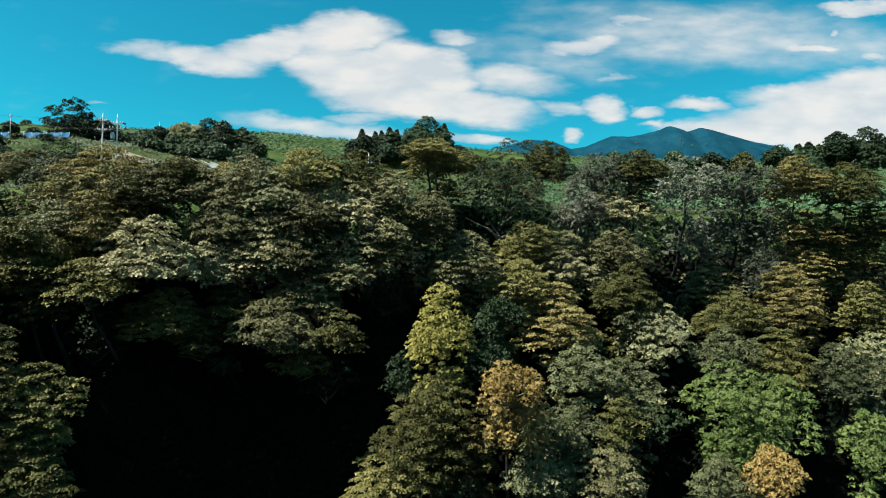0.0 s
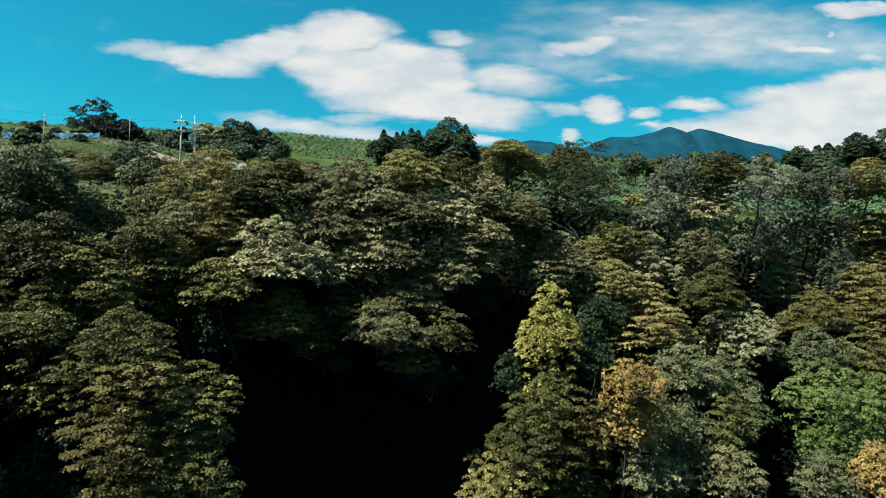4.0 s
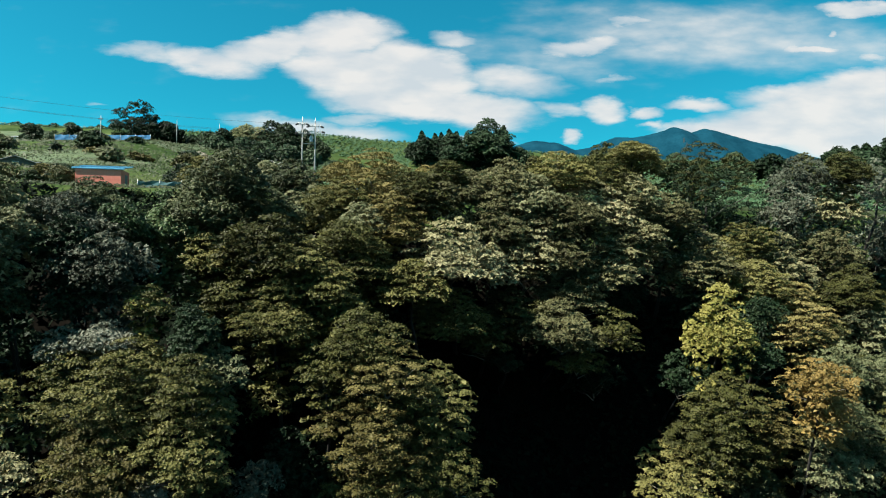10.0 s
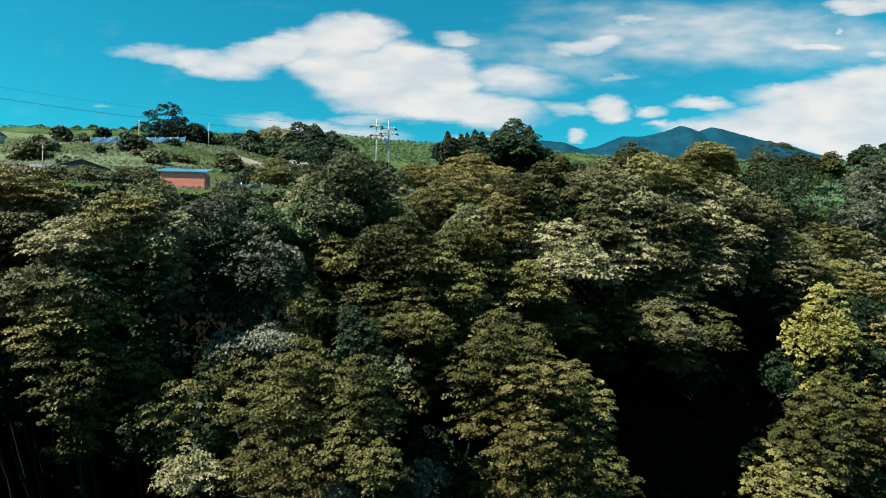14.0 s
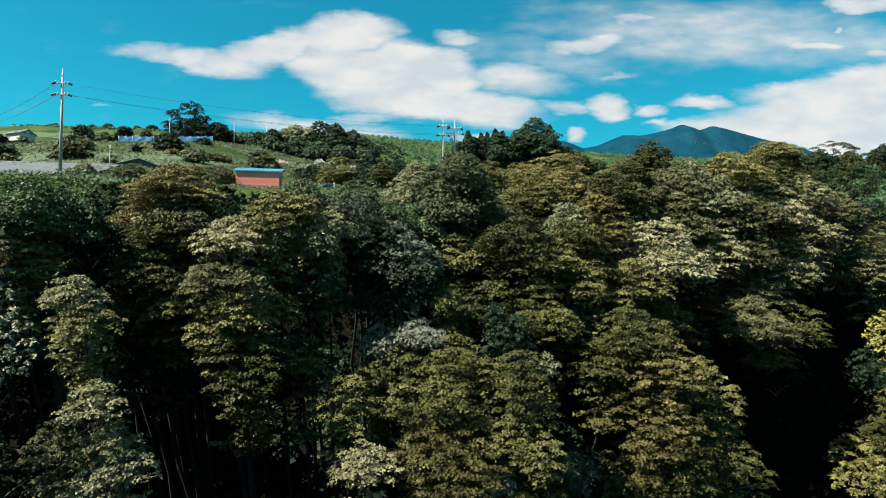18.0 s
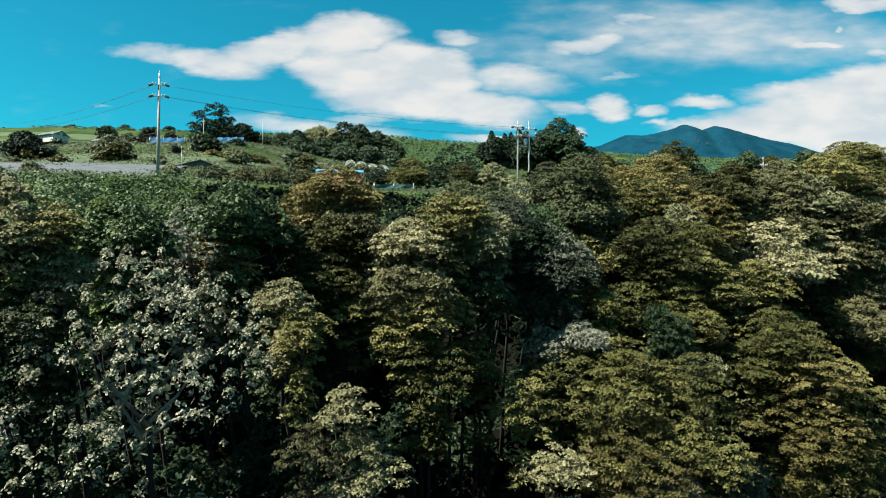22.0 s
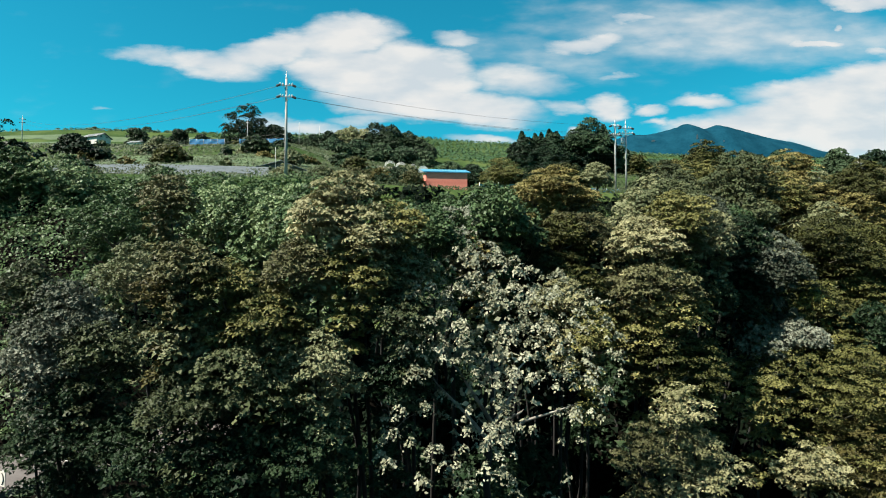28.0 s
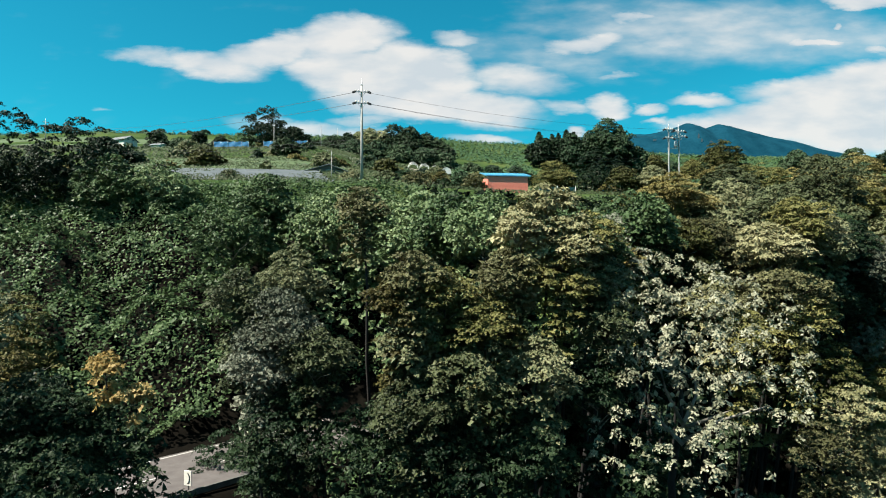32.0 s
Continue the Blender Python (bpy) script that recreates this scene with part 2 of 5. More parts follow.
LEAF = {
    "olive": leaf_paint("olive_leaves", ((0.0170, 0.0200, 0.0070), (0.0590, 0.0625, 0.0185), (0.1950, 0.1830, 0.0650))),
    "green": leaf_paint("green_leaves", ((0.0140, 0.0205, 0.0100), (0.0700, 0.0840, 0.0390), (0.2150, 0.2170, 0.1180))),
    "dark": leaf_paint("dark_evergreen_leaves", ((0.0045, 0.0120, 0.0054), (0.0127, 0.0264, 0.0115), (0.0328, 0.0520, 0.0239)), rough=.5),
    "pale": leaf_paint("pale_grey_green_leaves", ((0.0172, 0.0228, 0.0128), (0.1600, 0.1660, 0.1080), (0.4700, 0.4600, 0.3400)), rough=.42, through_light=.1),
    "silver": leaf_paint("silvery_leaves", ((0.0150, 0.0210, 0.0130), (0.0740, 0.0860, 0.0600), (0.2450, 0.2550, 0.1950)), rough=.5, through_light=.1),
    "brown": leaf_paint("bronze_tinted_leaves", ((0.0230, 0.0220, 0.0081), (0.0880, 0.0780, 0.0250), (0.2450, 0.2100, 0.0820))),
    "straw": leaf_paint("straw_tinted_leaves", ((0.0260, 0.0270, 0.0110), (0.1150, 0.1160, 0.0540), (0.3250, 0.3050, 0.1700))),
    "yellow": leaf_paint("yellowing_leaves", ((0.0644, 0.0736, 0.0179), (0.2116, 0.2024, 0.0536), (0.3680, 0.3312, 0.1162)), through_light=.25),
    "orange": leaf_paint("orange_yellow_leaves", ((0.1196, 0.0892, 0.0268), (0.2760, 0.1963, 0.0671), (0.4048, 0.3034, 0.1341)), through_light=.25),
    "bright": leaf_paint("bright_green_leaves", ((0.0347, 0.0646, 0.0177), (0.1091, 0.1573, 0.0478), (0.2280, 0.2732, 0.1051)), through_light=.35),
    "wood": leaf_paint("far_woodland_leaves", ((.010, .022, .011), (.026, .049, .024), (.066, .098, .050))),
    "vine": leaf_paint("vine_leaves", ((0.0080, 0.0200, 0.0080), (0.0600, 0.0980, 0.0390), (0.2050, 0.2600, 0.1280)), rough=.45),
    # near black: shade on the floor of the wood is put into this colour
    "under": leaf_paint("shade_dark_undergrowth_leaves", ((0.0018, 0.0040, 0.0025), (0.0040, 0.0074, 0.0042), (0.0090, 0.0150, 0.0084)), rough=.8),
    "weed": leaf_paint("weed_blades", ((0.0110, 0.0210, 0.0070), (0.0270, 0.0410, 0.0150), (0.0560, 0.0720, 0.0320))),
    "bamboo": leaf_paint("bamboo_leaves", ((0.0766, 0.0958, 0.0396), (0.1780, 0.1891, 0.0916), (0.3314, 0.3199, 0.1763))),
    "orchard": leaf_paint("orchard_leaves", ((0.0144, 0.0389, 0.0183), (0.0397, 0.0864, 0.0392), (0.0923, 0.1492, 0.0829))),
}
# trunk bark below its own tone; the shade under crowns is in it
BARK = rough_paint("shade_dark_bark", (.006, .0055, .005), (.018, .016, .014), 3.0, .9, bump=.5)
PALE_BARK = rough_paint("pale_bark", (.06, .055, .046), (.30, .275, .23), 3.0, .9, bump=.5)
CONCRETE = rough_paint("weathered_concrete", (0.24, 0.232, 0.22), (0.384, 0.376, 0.36), 2.0, .8)
STEEL = rough_paint("galvanised_steel", (0.272, 0.2805, 0.289), (0.425, 0.4335, 0.442), 5.0, .45, .7, .05)
BLACKISH = rough_paint("dark_rubber", (.01, .01, .012), (.03, .03, .035), 8.0, .6)
RED = rough_paint("salmon_red_boards", (.62, .165, .115), (.74, .250, .185), 1.5, .65, bump=.1)
BLUE_ROOF = rough_paint("sky_blue_sheet_roof", (0.0425, 0.2125, 0.357), (0.085, 0.306, 0.459), 1.2, .4, .1, .05)
BLUE_NET = rough_paint("blue_netting", (0.010, 0.11, 0.27), (0.026, 0.20, 0.40), 1.0, .6)
TEAL_NET = rough_paint("teal_netting", (.010, .06, .07), (.03, .12, .13), 1.0, .7)
GREY_NET = rough_paint("grey_mulch_sheet", (.040, .052, .060), (.078, .090, .098), 0.6, .75)
GREY_ROOF = rough_paint("grey_roof_tiles", (0.12, 0.1275, 0.135), (0.225, 0.2325, 0.24), 2.0, .6)
DULL_WALL = rough_paint("weathered_grey_boards", (.055, .055, .052), (.12, .118, .11), 1.5, .85)
PLASTER = rough_paint("pale_plaster", (0.4, 0.384, 0.344), (0.576, 0.56, 0.512), 1.5, .8)
PLASTIC = rough_paint("white_poly_sheet", (0.385, 0.399, 0.385), (0.546, 0.553, 0.532), 1.0, .35)
ASPHALT = rough_paint("sun_bleached_asphalt", (0.066, 0.056, 0.054), (0.098, 0.087, 0.083), 1.2, .85)
WHITE = rough_paint("white_road_paint", (.34, .33, .31), (.50, .48, .46), 4.0, .6)
GLASS_DARK = rough_paint("dark_window_pane", (.015, .02, .025), (.04, .05, .06), 1.0, .12, bump=0)
# the blue haze of distance is put into these two base colours
ROCK = rough_paint("haze_blue_wooded_mountain", (0.0016, 0.0240, 0.0420), (0.0055, 0.0440, 0.0700), 0.012, .95, bump=.0, detail=10)
SCAR = rough_paint("haze_blue_rock_scar", (0.0296, 0.0555, 0.074), (0.0481, 0.0814, 0.1036), .05, .9, bump=0)

m, N, L, P = material("earth_and_grass")
tc = N.new("ShaderNodeTexCoord")
n1, n2 = N.new("ShaderNodeTexNoise"), N.new("ShaderNodeTexNoise")
n1.inputs["Scale"].default_value, n2.inputs["Scale"].default_value = 0.06, 1.3
n1.inputs["Detail"].default_value = n2.inputs["Detail"].default_value = 8
L.new(tc.outputs["Object"], n1.inputs["Vector"])
L.new(tc.outputs["Object"], n2.inputs["Vector"])
ad = N.new("ShaderNodeMath")
ad.operation = "MULTIPLY_ADD"
L.new(n2.outputs[0], ad.inputs[0])
ad.inputs[1].default_value = 0.5
L.new(n1.outputs[0], ad.inputs[2])
ramp = N.new("ShaderNodeValToRGB")
e = ramp.color_ramp.elements
e[0].position, e[0].color = 0.5, (.013, .029, .008, 1)
e[1].position, e[1].color = 0.95, (.064, .086, .028, 1)
k = e.new(0.72)
k.color = (.032, .056, .017, 1)
L.new(ad.outputs[0], ramp.inputs[0])
L.new(ramp.outputs[0], P.inputs["Base Color"])
P.inputs["Roughness"].default_value = 0.95
bm_ = N.new("ShaderNodeBump")
bm_.inputs["Strength"].default_value = 0.6
L.new(n2.outputs[0], bm_.inputs["Height"])
L.new(bm_.outputs[0], P.inputs["Normal"])
EARTH = m
GRASS = rough_paint("mown_grass", (0.018, 0.042, 0.012), (0.062, 0.094, 0.030), 0.22, .9)
TAN = rough_paint("dry_pale_soil", (.10, .088, .066), (.20, .175, .135), .4, .95)
# litter near black: the shade under the trees is put into its colour
SOIL = rough_paint("shade_dark_litter", (.0025, .0024, .0018), (.007, .006, .0045), 0.8, .95)

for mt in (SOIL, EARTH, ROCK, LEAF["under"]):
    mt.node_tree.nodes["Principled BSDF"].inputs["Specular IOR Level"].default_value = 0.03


# ---- mesh helpers ----
def mesh_from(name, verts, faces, mats, smooth=False, index=None):
    me = bpy.data.meshes.new(name)
    me.from_pydata(verts, [], faces)
    for mt in mats if isinstance(mats, (list, tuple)) else (mats,):
        me.materials.append(mt)
    if smooth:
        me.polygons.foreach_set("use_smooth", np.ones(len(me.polygons), dtype=bool))
    if index is not None:
        me.polygons.foreach_set("material_index", index)
    return me


def part(name, data, parent=None, label="", at=None):
    ob = new(name, data)
    if parent is not None:
        ob.parent = parent
    if at is not None:
        ob.matrix_basis = at
    if label:
        tagged(ob, label)
    return ob


def box_mesh(name, sx, sy, sz, mat, bevel=0.02, base=True):
    bm = bmesh.new()
    bmesh.ops.create_cube(bm, size=1.0)
    bmesh.ops.scale(bm, vec=(sx, sy, sz), verts=bm.verts)
    if base:
        bmesh.ops.translate(bm, vec=(0, 0, sz / 2), verts=bm.verts)
    if bevel:
        bmesh.ops.bevel(bm, geom=bm.edges[:], offset=bevel, segments=1, affect="EDGES")
    me = bpy.data.meshes.new(name)
    bm.to_mesh(me)
    bm.free()
    me.materials.append(mat)
    return me


def tube_arrays(points, radii, sides=6):
    """Rings along a line of points; returns verts and faces."""
    pts = [Vector(p) for p in points]
    verts, faces = [], []
    for i, p in enumerate(pts):
        d = (pts[min(i + 1, len(pts) - 1)] - pts[max(i - 1, 0)]).normalized()
        a = d.orthogonal().normalized()
        b = d.cross(a)
        for j in range(sides):
            w = 2 * math.pi * j / sides
            verts.append(tuple(p + (a * math.cos(w) + b * math.sin(w)) * radii[i]))
    for i in range(len(pts) - 1):
        for j in range(sides):
            k = (j + 1) % sides
            faces.append((i * sides + j, i * sides + k, i * sides + sides + k, i * sides + sides + j))
    faces.append(tuple(range(sides))[::-1])
    faces.append(tuple((len(pts) - 1) * sides + j for j in range(sides)))
    return verts, faces


def tube_mesh(name, points, radii, mat, sides=6):
    v, f = tube_arrays(points, radii, sides)
    return mesh_from(name, v, f, mat, smooth=True)


def leaf_mesh(name, pos, nrm, size, mat, rng, aspect=0.55, corners=4):
    """One slightly drooping leaf spray of three or four corners at each position, facing along nrm."""
    n = len(pos)
    nrm = nrm / np.maximum(np.linalg.norm(nrm, axis=1, keepdims=True), 1e-6)
    ref = rng.normal(size=(n, 3))
    a = np.cross(nrm, ref)
    a /= np.maximum(np.linalg.norm(a, axis=1, keepdims=True), 1e-6)
    b = np.cross(nrm, a)
    s = np.asarray(size).reshape(-1, 1) * rng.uniform(.7, 1.3, (n, 1))
    w = s * aspect
    v = np.empty((n, corners, 3), dtype=np.float32)
    if corners == 4:
        v[:, 0], v[:, 1] = pos - a * s * .5, pos + b * w * .5 + a * s * .08 - nrm * s * .10
        v[:, 2], v[:, 3] = pos + a * s * .5 - nrm * s * .12, pos - b * w * .5 + a * s * .08 - nrm * s * .10
    else:
        v[:, 0], v[:, 1] = pos - a * s * .5, pos + b * w * .6 + a * s * .35 - nrm * s * .14
        v[:, 2] = pos - b * w * .6 + a * s * .45 - nrm * s * .10
    me = bpy.data.meshes.new(name)
    me.vertices.add(n * corners)
    me.vertices.foreach_set("co", v.reshape(-1))
    me.loops.add(n * corners)
    me.loops.foreach_set("vertex_index", np.arange(n * corners, dtype=np.int32))
    me.polygons.add(n)
    me.polygons.foreach_set("loop_start", np.arange(0, n * corners, corners, dtype=np.int32))
    me.update(calc_edges=True)
    me.materials.append(mat)
    return me


# ---- the lie of the land ----
def top_line(x):
    """y at which the wooded slope ends and the fields begin."""
    return float(np.interp(x, (-400, -130, -95, -75, -40, 0, 40, 120, 400), (60, 55, 62, 73, 80, 92, 104, 122, 140)))


def ground(x, y):
    s = y - top_line(x)
    if s < 0:
        z = 9.0 + float(np.interp(x, (-60, -30, 5), (.76, .95, 1.2))) * s
        floor_z = float(np.interp(x, (-80, -45, 0), (-18, -26, -44)))
        z = floor_z + math.log1p(math.exp(min(40, (z - floor_z) / 2.5))) * 2.5
        z += 0.7 * noise.noise(Vector((x * .09, y * .09, 3.1)))
        q = ((x + 17.5) / 14) ** 2 + ((y - 56) / 20) ** 2              # a ravine dug deep so that its floor falls into shade
        if q < 1:
            z -= 15 * (1 - q) ** .7
        # a second hollow, dug to put this stretch of slope in shade
        q = ((x + 63) / 10) ** 2 + ((y - 42) / 15) ** 2
        if q < 1:
            z -= 11 * (1 - q) ** .7
    else:
        k = float(np.interp(x, (-300, -170, 100), (1.06, 1.0, .96)))
        q = min(s, 290)
        z = 9.0 + k * (.096 * q + .0005 * q * q)
        z += 2.4 * min(1.0, max(0.0, (s - 8) / 35)) * max(0.0, 1 - max(0.0, s - 110) / 120) * min(1.0, max(0.0, (-92 - x) / 15))
        z += 0.05 * min(max(0.0, s - 290), 60) - 0.05 * max(0.0, s - 350)
        z += 7.5 * max(0.0, min(1.0, (s - 80) / 65, (245 - s) / 90)) * max(0.0, min(1.0, (-112 - x) / 22))      # a terrace above the crop beds
        z += min(1.0, s / 80) * 1.5 * noise.noise(Vector((x * .012, y * .012, 7.7)))
        z = max(z, -30.0)
    # the far bank behind the camera
    if y < -25:
        z = max(z, -44 + 0.6 * (-25 - y)) if y > -135 else 22.0
    # the bench of the road
    d = road_offset(x, y)
    if d < 8.0:
        w = 1.0 if d < 4.6 else (8.0 - d) / 3.4
        z = z * (1 - w) + (ROAD_Z - .12) * w
    return z


ROAD_Z = -12.5
ROAD_A, ROAD_B = Vector((-133.4, -9.5)), Vector((-91.8, 39.1))


def road_offset(x, y):
    p, d = Vector((x, y)), ROAD_B - ROAD_A
    t = max(0.0, min(1.0, (p - ROAD_A).dot(d) / d.length_squared))
    return (p - ROAD_A - d * t).length


def axis(lo, hi, step, far):
    mid = list(np.arange(lo, hi + .1, step))
    out, g = [], step
    while mid[-1] + sum(out) < far:
        g *= 1.35
        out.append(g)
    up = list(np.cumsum(out) + mid[-1])
    down = [lo - (u - mid[-1]) for u in up]
    return down[::-1] + mid + up


GX, GY = axis(-170, 110, 2.5, 4200), axis(-30, 150, 2.5, 4600)
GX = sorted([x for x in GX if not (-402 < x < -170.1 or 110.1 < x < 302)] + list(range(-402, -172, 8)) + list(range(116, 302, 8)))
GY = sorted([y for y in GY if not 150.1 < y < 502] + list(range(154, 502, 6)))
gv = [(x, y, ground(x, y)) for y in GY for x in GX]
gf, gi = [], []
for j in range(len(GY) - 1):
    for i in range(len(GX) - 1):
        a = j * len(GX) + i
        gf.append((a, a + 1, a + 1 + len(GX), a + len(GX)))
        cx, cy = (GX[i] + GX[i + 1]) / 2, (GY[j] + GY[j + 1]) / 2
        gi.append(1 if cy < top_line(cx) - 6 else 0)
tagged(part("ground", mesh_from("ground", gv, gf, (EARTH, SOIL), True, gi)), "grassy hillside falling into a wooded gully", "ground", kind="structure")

# mountain, far beyond the fields
def mountain_height(x):
    return 28 + float(np.interp(x, (-500, 180, 380, 492, 640, 745, 830, 987, 1090, 1157, 1250, 1341, 1400, 1440, 1520, 1590, 1776, 1981, 2145, 2600, 3400),
                           (560, 640, 725, 757, 742, 700, 716, 781, 778, 789, 812, 846, 826, 808, 836, 820, 768, 722, 672, 560, 480)))


mx = np.linspace(-400, 3300, 260)
mv, mf = [], []
MR = 26
for j in range(MR):
    q = j / (MR - 1)
    for x in mx:
        h = mountain_height(x)
        rid = noise.fractal(Vector((x * .006, q * 2.2, 1.3)), 1.0, 2.0, 5)
        z = (h + 3 * noise.fractal(Vector((x * .03, 5, 0)), 1.0, 2.0, 4)) * (1 - (1 - q) ** 1.5 * .9) + 46 * rid * q * (1 - q) * 2
        mv.append((x, 2900 + 700 * q + 60 * rid * (1 - q), z))
for j in range(MR - 1):
    for i in range(len(mx) - 1):
        a = j * len(mx) + i
        mf.append((a, a + 1, a + 1 + len(mx), a + len(mx)))
tagged(part("mountain", mesh_from("mountain", mv, mf, ROCK, True)), "distant double-peaked mountain with rock scars, blue haze in its colour", "mountain", kind="structure")


# ---- trees ----
def crown_mesh(seed, mat, r, tall, leaf, pad, dome, loose, aspect, cover, corners=3, legs=0.0, most=110, gap=.64, coarse=1.0):
    """A crown of separate domed leaf pads about an ellipsoid r wide and tall * r high, whose middle lies at the origin;
    dome: how high a pad bulges, loose: how far its leaves turn out of its surface,
    legs: how far below the middle, in crown heights, thin lower tiers go on."""
    rng = np.random.default_rng(seed)
    some = int(np.clip(r / pad * 1.15, 3, 7))               # lobes: one on top, the others round it
    mids = np.zeros((some, 4))
    mids[0] = (rng.uniform(-.12, .12), rng.uniform(-.12, .12), .46, rng.uniform(.5, .6))
    for k in range(1, some):
        w = 6.283 * (k + rng.uniform(-.3, .3)) / (some - 1)
        mids[k] = (.56 * math.cos(w), .56 * math.sin(w), rng.uniform(-.45, .25), rng.uniform(.42, .6))
    spots = np.zeros((most + 60, 5))
    n, tries = 0, 5 * most
    pick, u, w = (rng.random(tries) * some).astype(int), rng.uniform(-.45, 1.0, tries), rng.uniform(0, 6.283, tries)
    share = np.where(rng.random(tries) < .15, rng.uniform(.45, .8, tries), rng.uniform(.88, 1.06, tries))
    c = np.sqrt(np.maximum(.02, 1 - u * u))
    e = mids[pick, :3] + np.stack([c * np.cos(w), c * np.sin(w), u], 1) * (share * mids[pick, 3])[:, None]
    within = (((mids[None, :, :3] - e[:, None]) ** 2).sum(2) < (.74 * mids[None, :, 3]) ** 2).any(1) & (share > .8)
    at, size = e * (r, r, r * tall), rng.uniform(.6, 1.35, tries) * pad
    for k in np.flatnonzero(~within):
        if n:
            d = spots[:n, :3] - at[k]
            if np.any(d[:, 0] ** 2 + d[:, 1] ** 2 + 1.69 * d[:, 2] ** 2 < (gap * (spots[:n, 3] + size[k])) ** 2):
                continue
        spots[n] = (*at[k], size[k], e[k, 2])
        n += 1
        if n == most:
            break
    if legs > .9:
        for k in range(min(58, int(n * .26 * min(1.9, legs - .5)))):
            u = -rng.uniform(.5, legs)
            w, f = rng.uniform(0, 6.283), rng.uniform(.2, .9) * (1 - .2 * (-u - .5))
            spots[n] = (math.cos(w) * f * r, math.sin(w) * f * r, u * tall * r, pad, u)
            n += 1
    ps, ns, ls = [], [], []
    for cx, cy, cz, rp, u in spots[:n]:
        rp = min(rp, .42 * r)
        big = leaf + leaf * coarse * (1.7 if cy > .2 * r and u < .62 else (1.0 if u < -.4 else 0.0))      # coarser behind and beneath
        per = int(cover * 3.1 * rp * rp / (.5 * big * big * aspect)) + 3
        an, q = rng.uniform(0, 6.283, per), np.sqrt(rng.random(per))
        q = q * (1 + .14 * np.sin(4 * an + rng.uniform(0, 6)) + .14 * np.sin(9 * an + rng.uniform(0, 6))) * rng.uniform(.8, 1.15, per)
        x, y = q * np.cos(an) * rng.uniform(1.0, 1.45), q * np.sin(an) * rng.uniform(.75, 1.1)
        puffs = 6.3 * rp / (2.7 * leaf)                     # tufts less than three leaves wide
        bx, by, p1, p2 = puffs * rng.uniform(.8, 1.2), puffs * rng.uniform(.8, 1.2), rng.uniform(0, 6), rng.uniform(0, 6)
        knob = 1.1 / puffs
        z = dome * (1 - q * q) + knob * np.cos(bx * x + p1) * np.cos(by * y + p2)
        gx = 2 * dome * x + knob * bx * np.sin(bx * x + p1) * np.cos(by * y + p2)
        gy = 2 * dome * y + knob * by * np.cos(bx * x + p1) * np.sin(by * y + p2)
        turn = rng.uniform(0, 6.283)
        ct, st = math.cos(turn), math.sin(turn)
        x, y, gx, gy = x * ct - y * st, x * st + y * ct, gx * ct - gy * st, gx * st + gy * ct
        out = np.array([cx, cy]) / max(math.hypot(cx, cy), .05)
        tilt = rng.uniform(-.05, .22)
        z = z - tilt * (x * out[0] + y * out[1]) - .06 * rng.random(per)
        ps.append(np.stack([cx + x * rp, cy + y * rp, cz + z * rp], 1))
        ns.append(np.stack([gx + tilt * out[0], gy + tilt * out[1], np.ones(per)], 1) + rng.normal(0, loose, (per, 3)))
        ls.append(np.full(per, big))
    fill = int(60 * r)                                      # coarse leaves within, which close the crown
    d = rng.normal(size=(fill, 3))
    d *= (rng.uniform(.15, .62, fill) / np.linalg.norm(d, axis=1))[:, None]
    ps.append(d * (r, r, r * tall))
    ns.append(d + rng.normal(0, .3, (fill, 3)))
    ls.append(np.full(fill, min(.9, 2.6 * leaf)))
    p = np.concatenate(ps)
    p[:, :2] *= 1.04 * r / np.percentile(np.hypot(p[:, 0], p[:, 1]), 96)
    p[:, 2] *= tall * r / np.percentile(p[:, 2], 99)
    return leaf_mesh("crown", p, np.concatenate(ns), np.concatenate(ls), mat, rng, aspect, corners)


def limb_meshes(seed, n=6):
    rng = random.Random(seed)
    out = []
    for i in range(n):
        w = 2 * math.pi * (i + rng.uniform(-.3, .3)) / n
        z0 = rng.uniform(-.75, -.15)
        rr, up = rng.uniform(.55, .85), rng.uniform(.25, .7)
        pts = [(0, 0, z0), (math.cos(w) * rr * .45, math.sin(w) * rr * .45, z0 + up * .35 + rng.uniform(0, .1)),
               (math.cos(w + .2) * rr * .8, math.sin(w + .2) * rr * .8, z0 + up * .8), (math.cos(w + .1) * rr * 1.02, math.sin(w + .1) * rr * 1.02, z0 + up)]
        out.append(tube_mesh("limb", pts, (.021, .014, .009, .003), PALE_BARK, 5))
    return out


def trunk_mesh(seed, rise, back, r):
    """A trunk that rises from the slope behind and leans out under its crown."""
    rng = random.Random(seed)
    k = .07 + r * .035
    pts = [(rng.uniform(-.14, .14) * i * (5 - i) * .4, back * (1 - i / 5) ** 1.6, -rise * (1 - i / 5)) for i in range(6)]
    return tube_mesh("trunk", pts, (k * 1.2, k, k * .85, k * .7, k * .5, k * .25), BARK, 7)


BOUGHS = [limb_meshes(10 + i) for i in range(4)]
